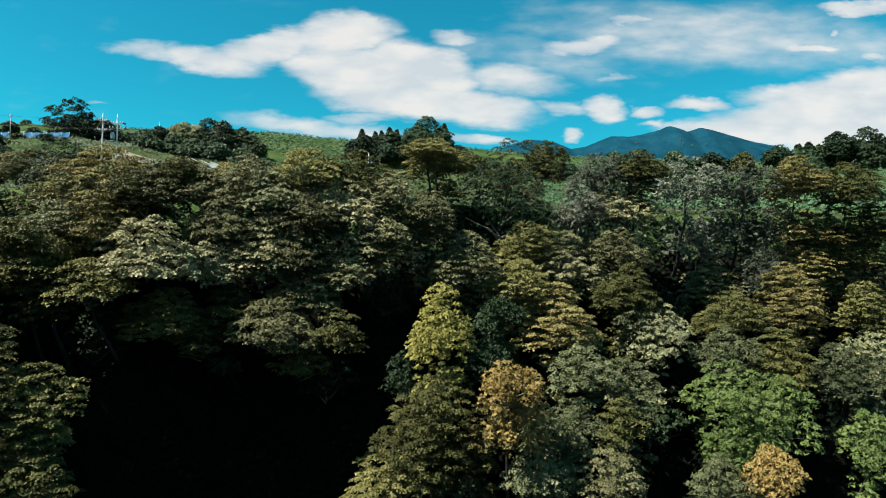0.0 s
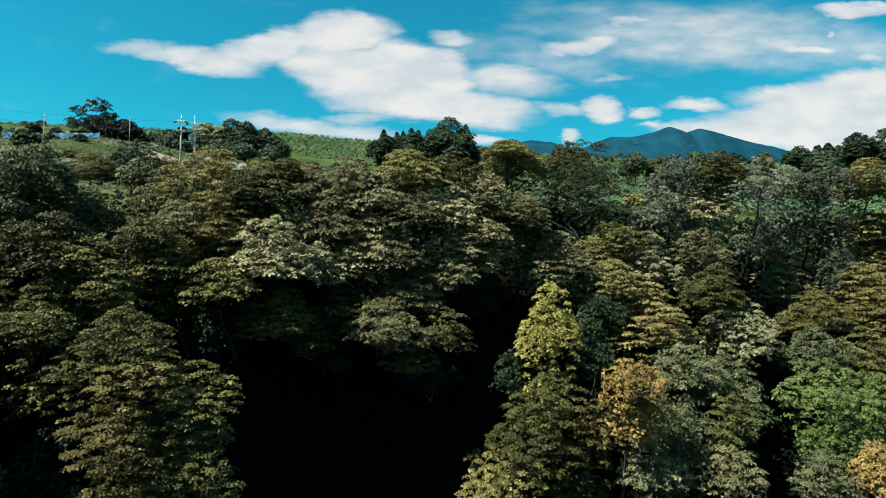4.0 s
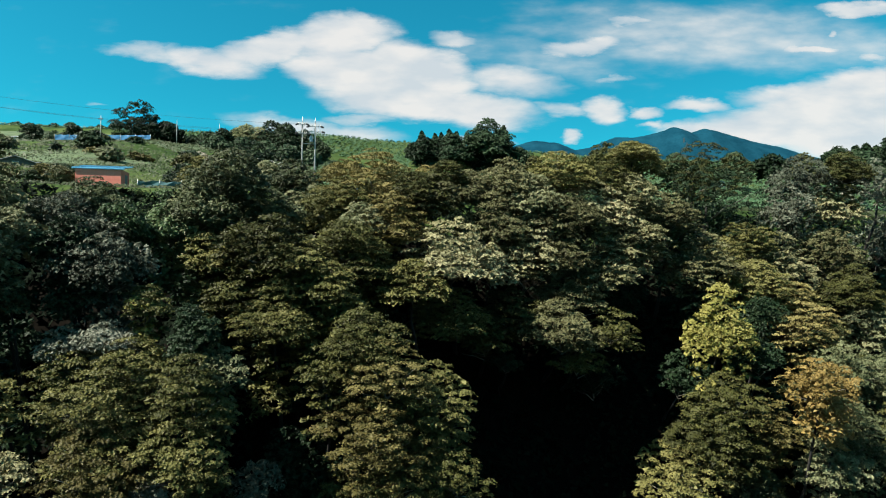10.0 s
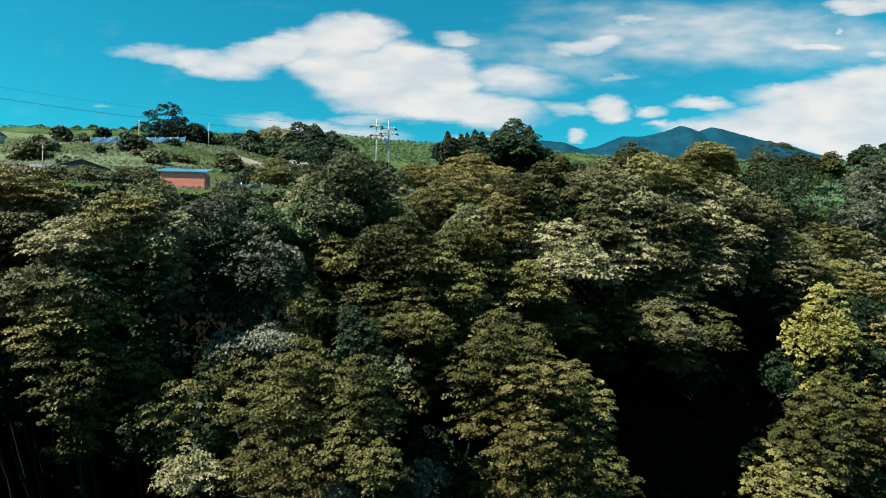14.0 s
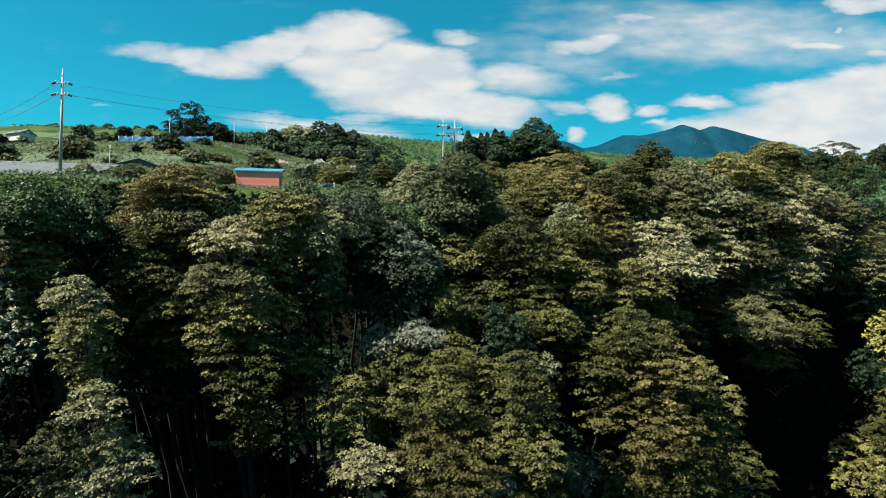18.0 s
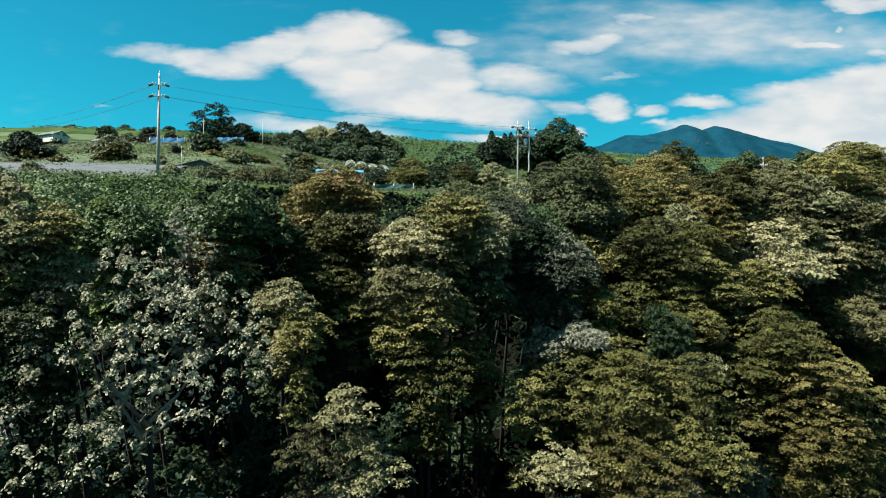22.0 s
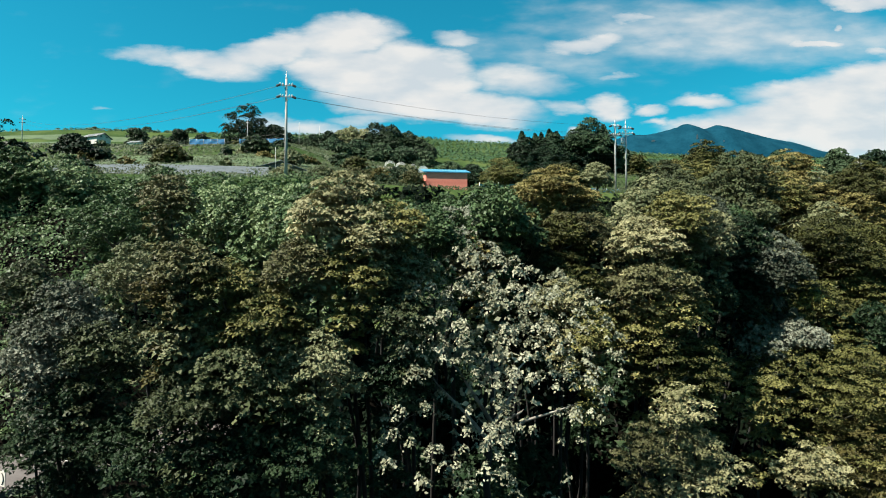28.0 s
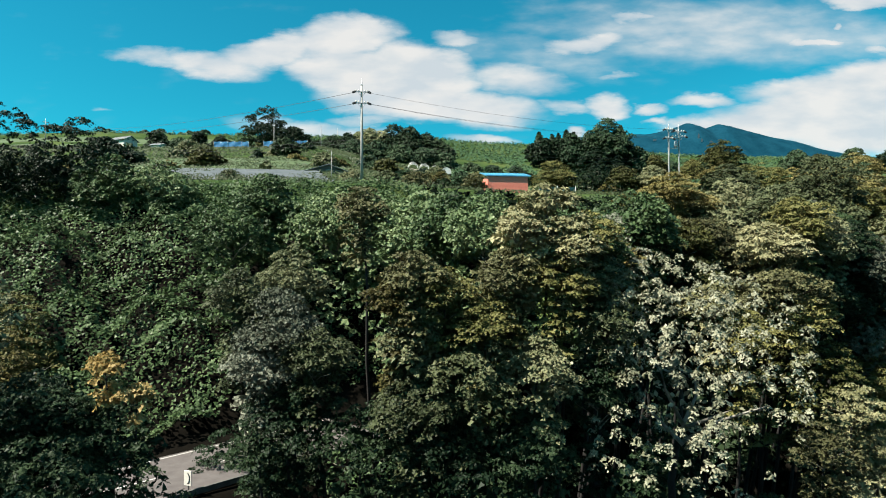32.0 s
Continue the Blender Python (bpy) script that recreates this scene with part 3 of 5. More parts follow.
STYLE = {  # leaf size, pad size, dome, looseness, aspect, cover
    "olive": (1.0, 1.05, .34, .24, .5, 1.05), "green": (1.0, .92, .5, .30, .55, 1.05), "dark": (1.05, .95, .5, .32, .6, 1.0),
    "pale": (1.0, .66, .9, .55, .62, 1.1), "silver": (1.05, .72, .7, .42, .55, 1.05), "brown": (1.0, 1.1, .24, .22, .48, 1.05),
    "straw": (1.0, .95, .40, .26, .5, 1.05), "yellow": (1.15, .75, .6, .40, .5, 1.05), "orange": (1.15, .75, .6, .40, .5, 1.05),
    "bright": (1.0, .85, .6, .34, .55, 1.05), "vine": (.95, .8, .6, .36, .85, 1.0), "wood": (1.0, 1.0, .55, .32, .6, 1.0), "bamboo": (1.0, 1.1, .5, .5, .3, 1.0),
}
TREE_WORDS = {
    "olive": "olive-green broadleaf tree with layered sprays of leaves on the slope", "green": "green broadleaf tree in the hillside wood",
    "dark": "dark evergreen broadleaf tree with a dense crown", "pale": "broadleaf tree with pale grey-green upturned leaves",
    "silver": "broadleaf tree with silvery leaf undersides on the slope", "brown": "layered broadleaf tree turning bronze",
    "straw": "layered broadleaf tree with straw-tinted leaf tops", "yellow": "slender young tree with yellowing leaves",
    "orange": "small tree with orange-yellow autumn leaves", "bright": "fresh bright green broadleaf tree", "wood": "mid-green broadleaf tree with a full crown", "vine": "vine-smothered shrub with broad green leaves",
    "bamboo": "clump of light green bamboo", "orchard": "low fruit tree in an orchard row",
}


count = 0


def tree(kind, x, y, top, r, tall=1.15, dense=1.0, category="tree", group="trees on the slope", label=""):
    """A tree whose crown's top stands at height top; its trunk goes down to the ground."""
    global count
    count += 1
    if top < ground(x, y) + .8:
        return None
    v = count % 4
    z = top - r * tall
    root = new(category.replace(" ", "_"))
    g = ground(x, y)
    root.matrix_basis = pose(x, y, g - .1)
    rot = (count * 137.5) % 360
    hgt = z - g
    size, pad = (.122, .38) if y < 31 else ((.152, .48) if y < 46 else ((.2, .62) if y < 110 else (.74, 1.7)))
    lf, pd, dome, loose, asp, cov = STYLE[kind]
    near = group == "trees on the slope"
    crown = part("crown", crown_mesh(count * 13 + 5, LEAF[kind], r, tall, size * lf / math.sqrt(dense), pad * pd, dome, loose, asp, cov * (1.2 if y > 110 else 1), 4 if kind == "pale" or dense > 1.5 else 3,
                                     min(2.7 if y < 50 else 2.0, hgt / max(.1, r * tall) - .3) if near and not (-34 < x < -2 and y > 50) else 0,
                                     420 if kind == "pale" else (280 if y > 110 else 240), (.45 if y > 110 or x < -100 else (.56 if kind == "pale" else (.62 if top > -5 else .84))), .3 if kind == "pale" or x < -90 and y < 26 else 1.0), root, at=pose(0, 0, hgt + .1))
    if hgt > .5:
        back = (min(13.0, .45 * hgt) if -34 < x < -2 else min(7.0, .3 * hgt)) if near else 0.0
        rise = hgt + .1 + .15 * r - (ground(x, y + back) - g) + .3
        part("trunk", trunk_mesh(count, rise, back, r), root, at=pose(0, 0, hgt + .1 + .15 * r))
        for lm in BOUGHS[v]:
            part("limb", lm, root, at=pose(0, 0, hgt + .1, 0, 0, rot) @ Matrix.Diagonal((r * .95, r * .95, r * tall, 1)))
    tagged(root, label or TREE_WORDS[kind], category, group)
    return root

# ---- the wood on the slope, tree by tree ----
tree("olive", -1.0, 87.7, 18.1, 5.0, 0.80)
tree("olive", 10.1, 92.2, 18.7, 7.7, 0.80)
tree("dark", 8.1, 82.9, 13.9, 8.2, 0.80)
tree("silver", 21.9, 83.5, 15.3, 4.4, 0.80)
tree("silver", 18.9, 81.6, 11.4, 3.6, 1.05)
tree("olive", 27.0, 82.2, 15.5, 3.6, 0.80)
tree("straw", 25.6, 82.7, 10.8, 4.2, 0.88)
tree("silver", 35.6, 86.7, 15.6, 5.3, 0.88)
tree("silver", 39.8, 91.5, 9.5, 5.7, 0.90)
tree("silver", 43.5, 86.0, 14.7, 4.9, 0.88)
tree("silver", 46.3, 89.2, 9.7, 5.4, 0.80)
tree("brown", 50.9, 85.8, 15.6, 3.9, 1.05)
tree("brown", 53.2, 87.2, 5.8, 3.8, 1.60)
tree("olive", -15.5, 68.5, 12.8, 4.1, 0.80)
tree("olive", -10.2, 71.5, 13.1, 4.0, 0.80)
tree("straw", -11.4, 68.4, 9.2, 4.2, 0.88)
tree("straw", -6.7, 70.7, 10.6, 3.8, 0.96)
tree("straw", -6.8, 68.7, 5.3, 3.9, 0.88)
# straw replaces olive on some upper crowns to stand in for stronger sun
tree("straw", -1.9, 70.8, 8.2, 3.7, 1.05)
tree("straw", -10.7, 67.4, 2.5, 4.8, 0.80)
tree("straw", -21.9, 67.6, 11.6, 4.2, 0.80)
tree("green", -19.1, 66.3, 9.8, 4.0, 0.80)
tree("straw", -26.0, 65.5, 9.9, 2.8, 0.84)
tree("olive", -29.0, 65.0, 11.1, 2.8, 0.80)
tree("straw", -31.4, 62.8, 9.1, 3.9, 0.80)
tree("straw", -23.8, 64.5, 7.2, 3.9, 0.88)
tree("straw", -28.2, 57.0, 3.7, 4.5, 0.80)
tree("straw", -19.5, 65.0, 4.8, 3.9, 0.88)
tree("straw", -20.1, 65.3, 2.0, 4.0, 0.83)
tree("straw", -15.1, 65.7, -1.4, 4.1, 0.80)
tree("straw", -24.1, 61.0, 1.5, 2.6, 1.05)
tree("olive", -27.7, 61.5, -3.3, 4.6, 0.80)
tree("olive", -21.9, 62.2, -3.0, 3.9, 0.83)
tree("olive", -24.8, 61.8, -6.3, 3.3, 0.80)
tree("straw", -16.9, 60.2, -4.4, 4.0, 0.80)
tree("olive", -11.1, 62.3, -5.3, 3.2, 0.80)
tree("dark", -22.5, 62.2, -9.3, 2.2, 0.80)
tree("olive", -14.7, 62.7, -8.6, 3.0, 0.84)
tree("dark", -12.4, 64.9, -10.4, 2.9, 1.05)
tree("straw", -15.6, 64.6, 3.6, 3.4, 0.88)
tree("straw", -15.1, 65.6, 7.1, 3.9, 0.80)
tree("straw", 2.4, 71.9, 3.5, 4.4, 0.88)
tree("olive", 11.3, 79.8, 5.3, 4.5, 0.80)
tree("yellow", 0.1, 61.5, -2.8, 3.3, 1.51)
tree("olive", 9.4, 72.5, 0.1, 4.2, 0.88)
tree("straw", 16.6, 79.6, 4.1, 4.8, 1.05)
tree("brown", 13.8, 71.0, -2.6, 4.3, 1.05)
tree("olive", 23.1, 75.3, -0.4, 4.1, 1.05)
tree("straw", 23.6, 79.9, 4.6, 4.1, 0.96)
tree("dark", 6.3, 65.2, -4.1, 2.5, 1.05)
tree("green", 26.1, 74.1, -4.7, 4.4, 0.90)
tree("straw", 39.5, 87.9, 0.2, 4.5, 0.80)
tree("silver", 45.5, 84.3, 2.3, 2.9, 1.31)
tree("olive", 37.1, 77.0, -3.6, 4.6, 0.80)
tree("green", 34.3, 72.3, -7.9, 4.1, 0.80)
tree("brown", 46.8, 80.3, -0.2, 4.1, 1.47)
tree("olive", 39.9, 70.5, -7.7, 3.6, 1.05)
tree("dark", -3.9, 62.6, -9.7, 2.2, 1.50)
tree("dark", 4.4, 62.0, -8.4, 2.8, 0.84)
tree("green", 15.1, 63.6, -9.1, 3.8, 0.80)
tree("green", 20.2, 65.6, -10.6, 4.0, 1.05)
tree("olive", -0.8, 59.3, -11.5, 4.0, 0.80)
tree("olive", -1.9, 59.3, -14.4, 5.0, 0.80)
tree("olive", -4.7, 59.4, -18.9, 4.6, 0.80)
tree("orange", 6.4, 54.7, -9.4, 2.9, 0.86)
tree("orange", 9.0, 56.1, -12.7, 1.9, 1.05)
tree("green", 12.6, 60.2, -14.7, 4.1, 0.83)
tree("green", 9.6, 58.0, -17.8, 3.7, 0.90)
tree("olive", 18.1, 59.6, -13.7, 2.5, 1.26)
tree("straw", 16.0, 55.0, -17.4, 3.0, 0.88)
tree("green", 2.1, 59.6, -19.5, 3.0, 0.88)
tree("brown", 4.3, 59.2, -14.3, 2.9, 1.26)
tree("bright", 32.8, 67.8, -11.4, 5.0, 0.80)
tree("bright", 37.3, 66.9, -12.5, 4.1, 1.05)
tree("bright", 31.9, 65.3, -16.6, 3.3, 1.05)
tree("orange", 33.5, 60.7, -18.6, 2.9, 1.05)
tree("green", 28.8, 61.5, -19.8, 3.1, 1.05)
tree("olive", 58.2, 85.7, 14.6, 4.3, 0.80)
tree("brown", 62.6, 86.9, 10.7, 3.6, 1.58)
tree("brown", 60.1, 88.9, 4.2, 4.7, 0.88)
tree("olive", 55.8, 79.2, -2.3, 3.5, 1.26)
tree("green", 48.2, 71.3, -9.6, 4.3, 0.88)
tree("green", 52.1, 73.1, -8.4, 3.7, 1.05)
tree("bright", 47.4, 66.1, -16.3, 3.1, 1.26)
tree("brown", 55.5, 88.2, 7.5, 4.4, 0.88)
tree("brown", -37.1, 65.5, 12.0, 5.8, 0.80)
tree("olive", -40.4, 63.2, 8.7, 4.4, 0.80)
tree("olive", -32.3, 62.0, 9.2, 3.7, 0.80)
tree("brown", -34.2, 58.5, 6.3, 3.6, 0.80)
tree("green", -37.6, 58.0, 5.4, 3.0, 0.84)
tree("green", -45.8, 71.5, 9.7, 2.8, 0.84)
tree("green", -46.3, 56.9, 6.4, 3.4, 0.80)
tree("green", -49.1, 52.7, 9.7, 3.8, 0.80)
tree("green", -50.4, 50.0, 6.1, 3.2, 0.80)
tree("vine", -52.6, 48.6, 4.2, 2.5, 0.84)
tree("olive", -43.6, 47.8, 3.2, 4.0, 0.80)
tree("olive", -49.2, 48.7, 1.6, 3.2, 0.80)
tree("olive", -46.6, 48.3, -0.3, 4.4, 0.80)
tree("olive", -40.9, 48.3, 1.2, 3.5, 0.80)
tree("olive", -42.5, 45.0, -2.6, 3.3, 0.80)
tree("olive", -38.2, 47.1, -1.2, 2.5, 0.80)
tree("olive", -36.3, 54.3, 1.8, 3.3, 0.80)
tree("olive", -38.2, 53.1, 3.2, 2.7, 0.84)
tree("olive", -32.0, 53.9, -0.4, 3.4, 0.80)
tree("silver", -53.9, 41.0, 2.1, 3.4, 0.92)
tree("dark", -57.5, 43.3, 4.0, 2.2, 0.88)
tree("vine", -54.6, 44.9, 4.0, 2.7, 0.80)
tree("dark", -54.5, 39.2, -1.5, 1.7, 1.26)
tree("yellow", -49.8, 39.5, -2.8, 1.3, 0.84)
tree("silver", -54.3, 37.8, -5.3, 1.7, 0.84)
tree("olive", -52.2, 38.7, -5.7, 3.5, 0.80)
tree("dark", -46.1, 38.7, -3.8, 1.9, 1.05)
tree("green", -44.3, 38.4, -6.4, 2.2, 0.88)
tree("olive", -50.7, 35.9, -7.4, 3.4, 0.80)
tree("olive", -46.6, 37.1, -7.3, 2.3, 0.80)
tree("olive", -44.8, 38.7, -9.5, 2.1, 0.88)
tree("olive", -49.5, 34.7, -10.3, 3.1, 0.80)
tree("olive", -45.0, 34.7, -10.7, 2.9, 0.80)
tree("olive", -50.1, 34.8, -13.2, 2.4, 0.80)
tree("silver", -47.1, 35.5, -13.5, 2.4, 0.80)
tree("olive", -35.2, 44.0, -4.4, 3.2, 0.80)
tree("olive", -37.9, 43.0, -7.1, 2.4, 0.81)
tree("brown", -33.2, 42.6, -6.6, 3.3, 0.80)
tree("olive", -30.0, 44.2, -8.3, 3.2, 0.80)
tree("brown", -34.0, 42.5, -9.9, 4.3, 0.80)
tree("olive", -29.5, 43.8, -11.6, 2.6, 0.80)
tree("olive", -32.4, 43.2, -13.8, 3.5, 0.80)
tree("olive", -35.9, 43.7, -16.1, 3.1, 0.80)
tree("olive", -28.1, 42.2, -14.3, 2.6, 0.80)
tree("brown", -68.5, 37.3, 5.8, 2.5, 0.80)
tree("brown", -71.5, 38.6, 4.5, 2.6, 0.80)
tree("straw", -67.7, 37.3, 3.4, 2.9, 0.80)
tree("green", -60.2, 39.3, 5.1, 2.3, 0.80)
tree("green", -57.1, 45.4, 5.9, 2.6, 0.80)
tree("olive", -61.1, 35.9, 3.8, 2.2, 0.80)
tree("silver", -56.7, 41.6, 4.1, 2.7, 0.80)
tree("silver", -52.4, 39.6, 0.6, 2.2, 0.96)
tree("dark", -55.2, 39.3, 2.4, 2.0, 0.95)
tree("green", -58.2, 37.4, 2.6, 2.2, 0.88)
tree("straw", -63.7, 34.8, 2.0, 2.6, 0.80)
tree("straw", -63.5, 34.1, 0.1, 3.1, 0.80)
tree("olive", -63.0, 35.0, -2.2, 3.5, 0.80)
tree("olive", -62.2, 33.4, -5.0, 2.8, 0.80)
tree("olive", -67.4, 34.8, -1.7, 2.2, 0.80)
tree("dark", -68.0, 35.4, -4.3, 2.2, 0.88)
tree("olive", -71.4, 34.0, -2.8, 2.0, 0.80)
tree("dark", -70.4, 35.0, -3.8, 1.7, 1.05)
tree("dark", -70.7, 35.4, 0.5, 2.4, 0.80)
tree("brown", -74.0, 30.0, 1.2, 1.7, 1.05)
tree("olive", -49.5, 39.5, -2.5, 1.6, 0.92)
tree("dark", -59.0, 37.3, -1.3, 2.4, 0.88)
tree("olive", -59.5, 36.1, -6.0, 2.3, 0.80)
tree("olive", -56.3, 34.6, -8.2, 2.1, 0.88)
tree("olive", -54.3, 37.5, -6.2, 2.0, 0.88)
tree("silver", -51.9, 38.5, -4.9, 2.1, 0.84)
tree("olive", -48.8, 37.3, -5.9, 2.5, 0.80)
tree("olive", -44.8, 35.9, -6.7, 2.4, 1.23)
tree("olive", -49.7, 35.8, -8.4, 2.8, 0.80)
tree("brown", -49.8, 33.6, -10.9, 3.6, 0.80)
tree("straw", -54.7, 32.4, -11.7, 2.1, 0.83)
tree("silver", -41.2, 37.1, -13.9, 1.7, 0.84)
tree("olive", -44.1, 35.8, -14.2, 2.3, 0.80)
tree("green", -54.4, 60.5, 8.5, 4.5, 0.80)
tree("green", -48.3, 72.8, 12.6, 3.2, 0.80)
tree("bright", -79.5, 27.2, 2.5, 1.2, 1.60)
tree("silver", -75.8, 30.0, 2.2, 3.0, 0.80)
tree("dark", -72.0, 33.0, 2.1, 1.8, 1.26)
tree("brown", -70.2, 37.2, 5.1, 1.9, 0.84)
tree("brown", -68.3, 37.5, 4.7, 1.9, 0.84)
tree("olive", -68.9, 35.0, 2.3, 2.0, 0.88)
tree("olive", -68.9, 33.9, -0.3, 2.2, 0.80)
tree("straw", -70.1, 28.4, -1.8, 1.7, 0.84)
tree("olive", -68.8, 27.6, -3.3, 1.6, 1.05)
tree("straw", -65.7, 23.3, -6.5, 1.4, 0.80)
tree("straw", -67.2, 23.2, -8.3, 1.6, 0.80)
tree("straw", -64.9, 23.6, -8.1, 1.4, 0.80)
tree("straw", -64.3, 23.1, -9.5, 1.5, 0.80)
tree("straw", -65.7, 23.0, -10.1, 1.4, 0.84)
tree("straw", -80.4, 21.0, 2.8, 1.3, 0.80)
tree("straw", -81.6, 20.8, 1.8, 1.5, 0.83)
tree("straw", -79.5, 20.8, 1.4, 1.4, 0.90)
tree("olive", -78.4, 21.6, 1.6, 1.4, 0.95)
tree("straw", -82.4, 20.4, -0.1, 1.4, 0.88)
tree("olive", -80.1, 20.5, -0.3, 1.6, 0.80)
tree("straw", -86.2, 18.9, -0.2, 1.3, 0.80)
tree("brown", -86.9, 19.0, -1.4, 1.2, 1.05)
tree("olive", -84.9, 19.6, -0.9, 1.4, 0.90)
tree("olive", -83.2, 20.0, -1.8, 1.9, 0.80)
tree("green", -86.1, 19.3, -2.5, 1.5, 0.90)
tree("green", -83.9, 19.9, -3.6, 2.3, 0.80)
tree("green", -81.1, 19.7, -3.7, 1.6, 0.98)
tree("green", -86.1, 19.4, -4.8, 1.9, 0.80)
tree("silver", -92.3, 21.3, -1.8, 1.9, 0.80)
tree("green", -94.3, 21.6, -0.9, 1.4, 1.05)
tree("silver", -93.0, 20.9, -3.7, 1.7, 0.80)
tree("green", -90.6, 20.5, -3.5, 1.7, 0.90)
tree("dark", -91.7, 20.7, -5.7, 2.0, 0.80)
tree("dark", -92.9, 20.2, -7.4, 1.4, 0.80)
tree("dark", -88.4, 20.0, -6.6, 2.1, 0.80)
tree("dark", -84.7, 19.7, -6.5, 2.2, 0.80)
tree("dark", -81.3, 19.7, -6.8, 1.9, 0.80)
tree("green", -77.8, 20.9, -1.9, 1.6, 0.90)
tree("dark", -78.3, 20.8, -4.7, 1.5, 1.23)
tree("pale", -74.2, 22.1, -0.6, 5.0, 1.10)
tree("straw", -88.9, 23.1, 3.0, 1.3, 0.83)
tree("green", -77.9, 21.8, -0.3, 1.4, 0.86)
# the next two stand in shade; dark leaves are picked to carry it
tree("dark", -97.7, 14.9, -5.3, 2.6, 0.80)
tree("dark", -99.0, 15.0, -4.5, 1.9, 0.80)
tree("orange", -96.6, 15.1, -3.7, 0.7, 0.80)
tree("orange", -95.6, 15.3, -4.8, 0.6, 0.80)
# the vine-grown bank and the trees over the road
tree("vine", -76.3, 37.5, 3.8, 2.4, 1.00)
tree("vine", -85.4, 36.0, 3.9, 2.7, 1.00)
tree("vine", -73.6, 31.2, 3.6, 2.7, 1.00)
tree("vine", -102.1, 41.7, 4.8, 3.1, 1.00)
tree("vine", -101.0, 47.0, 7.5, 2.9, 1.00)
tree("green", -94.4, 30.5, 0.4, 2.3, 1.00)
tree("dark", -93.0, 22.4, -9.2, 1.5, 0.90)
tree("dark", -122.6, 54.3, 14.5, 5.1, 1.10)
tree("vine", -114.2, 53.8, 10.0, 3.4, 1.00)
tree("dark", -129.2, 52.6, 15.5, 6.1, 1.10)
tree("vine", -117.9, 51.7, 10.3, 3.3, 1.00)
# dark leaves on these three stand in for shade below the bank
tree("dark", -97.7, 14.0, -4.8, 3.5, 1.00)
tree("dark", -111.9, 39.9, -9.7, 4.2, 0.90)
tree("dark", -117.1, 38.9, -7.8, 4.6, 1.00)
tree("dark", -94.9, 30.1, -9.9, 2.9, 1.00)
tree("dark", -98.3, 31.1, -10.6, 3.0, 1.00)
tree("vine", -79.9, 28.0, 2.4, 1.8, 1.05, 0.7)
tree("vine", -78.4, 27.3, 2.2, 1.8, 1.11, 0.7)
tree("vine", -77.0, 26.9, 2.0, 1.7, 1.06, 0.7)
tree("vine", -73.4, 29.5, 3.4, 1.7, 1.03, 0.7)
tree("vine", -96.8, 45.8, 5.8, 3.5, 0.98, 0.7)
tree("vine", -94.2, 44.1, 5.6, 3.4, 1.07, 0.7)
tree("vine", -91.9, 42.9, 5.4, 2.7, 0.97, 0.7)
tree("vine", -89.6, 41.6, 5.2, 3.1, 1.19, 0.7)
tree("vine", -87.1, 38.0, 4.7, 2.6, 1.07, 0.7)
tree("vine", -84.7, 33.2, 4.0, 2.4, 0.95, 0.7)
tree("vine", -82.8, 28.8, 3.4, 2.3, 0.95, 0.7)


# undergrowth that covers the floor of the wood
def leaf_cover(name, spots, rng, mat, size, aspect, label, category, lift):
    """Leaves over the ground at the given spots, in humps."""
    p, nn = [], []
    for x, y in spots:
        h = 1.0 + 1.5 * noise.noise(Vector((x * .22, y * .22, 9.0))) + 1.3 * noise.noise(Vector((x * .5, y * .5, 2.0)))
        e = .4
        gx = noise.noise(Vector(((x + e) * .22, y * .22, 9.0))) - noise.noise(Vector(((x - e) * .22, y * .22, 9.0)))
        gy = noise.noise(Vector((x * .22, (y + e) * .22, 9.0))) - noise.noise(Vector((x * .22, (y - e) * .22, 9.0)))
        top = min(1.0, .12 + max(0.0, top_line(x) - y) / 14.0)
        p.append((x, y, ground(x, y) + max(.05, lift * h * top) + rng.normal(0, .14)))
        nn.append((-gx * 2.2, -gy * 2.2 - .5, .9))
    p, nn = np.array(p), np.array(nn)
    nn += rng.normal(0, .6, nn.shape)
    me = leaf_mesh(name, p, nn, np.full(len(p), size), mat, rng, aspect, 3)
    return tagged(part(name, me), label, category, kind="stuff")


# low trees added to shade the floor and hide trunks, clear of the ravines
rng = np.random.default_rng(19)
for i in range(24):
    for j in range(6):
        x = -92 + i * 6.2 + rng.uniform(-2, 2)
        y = top_line(x) - 16 - j * 6.5 + rng.uniform(-2, 2)
        if ((x + 17.5) / 16) ** 2 + ((y - 56) / 22) ** 2 < 1 or road_offset(x, y) < 7.5 or y < 24 or x > 42:
            continue
        tree("dark", x, y, ground(x, y) + rng.uniform(5.5, 9.0), rng.uniform(2.4, 3.4), 1.15, .35, "understory tree", group="low trees under the canopy", label="small dark evergreen tree added under the canopy to shade the floor")
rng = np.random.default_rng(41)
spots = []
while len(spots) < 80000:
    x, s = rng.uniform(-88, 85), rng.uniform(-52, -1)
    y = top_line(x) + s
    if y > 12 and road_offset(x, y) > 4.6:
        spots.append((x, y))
leaf_cover("undergrowth", spots, rng, LEAF["under"], .75, .6, "leafy undergrowth on the floor of the wood, near black to carry its shade", "undergrowth", 2.2)
spots = []
while len(spots) < 125000:
    x = rng.uniform(-132, -56)
    s = rng.uniform(-37 if x > -92 else -33, -.5) if x < -84 else rng.uniform(-14, -.5)
    y = top_line(x) + s
    if road_offset(x, y) > 5.0 and y > 22:
        if not (-84 < x < -70 and s > -4):
            spots.append((x, y))
leaf_cover("vine_cover", spots, rng, LEAF["vine"], .24, .9, "broad-leaved green vines smothering the bank", "vines", 1.6)

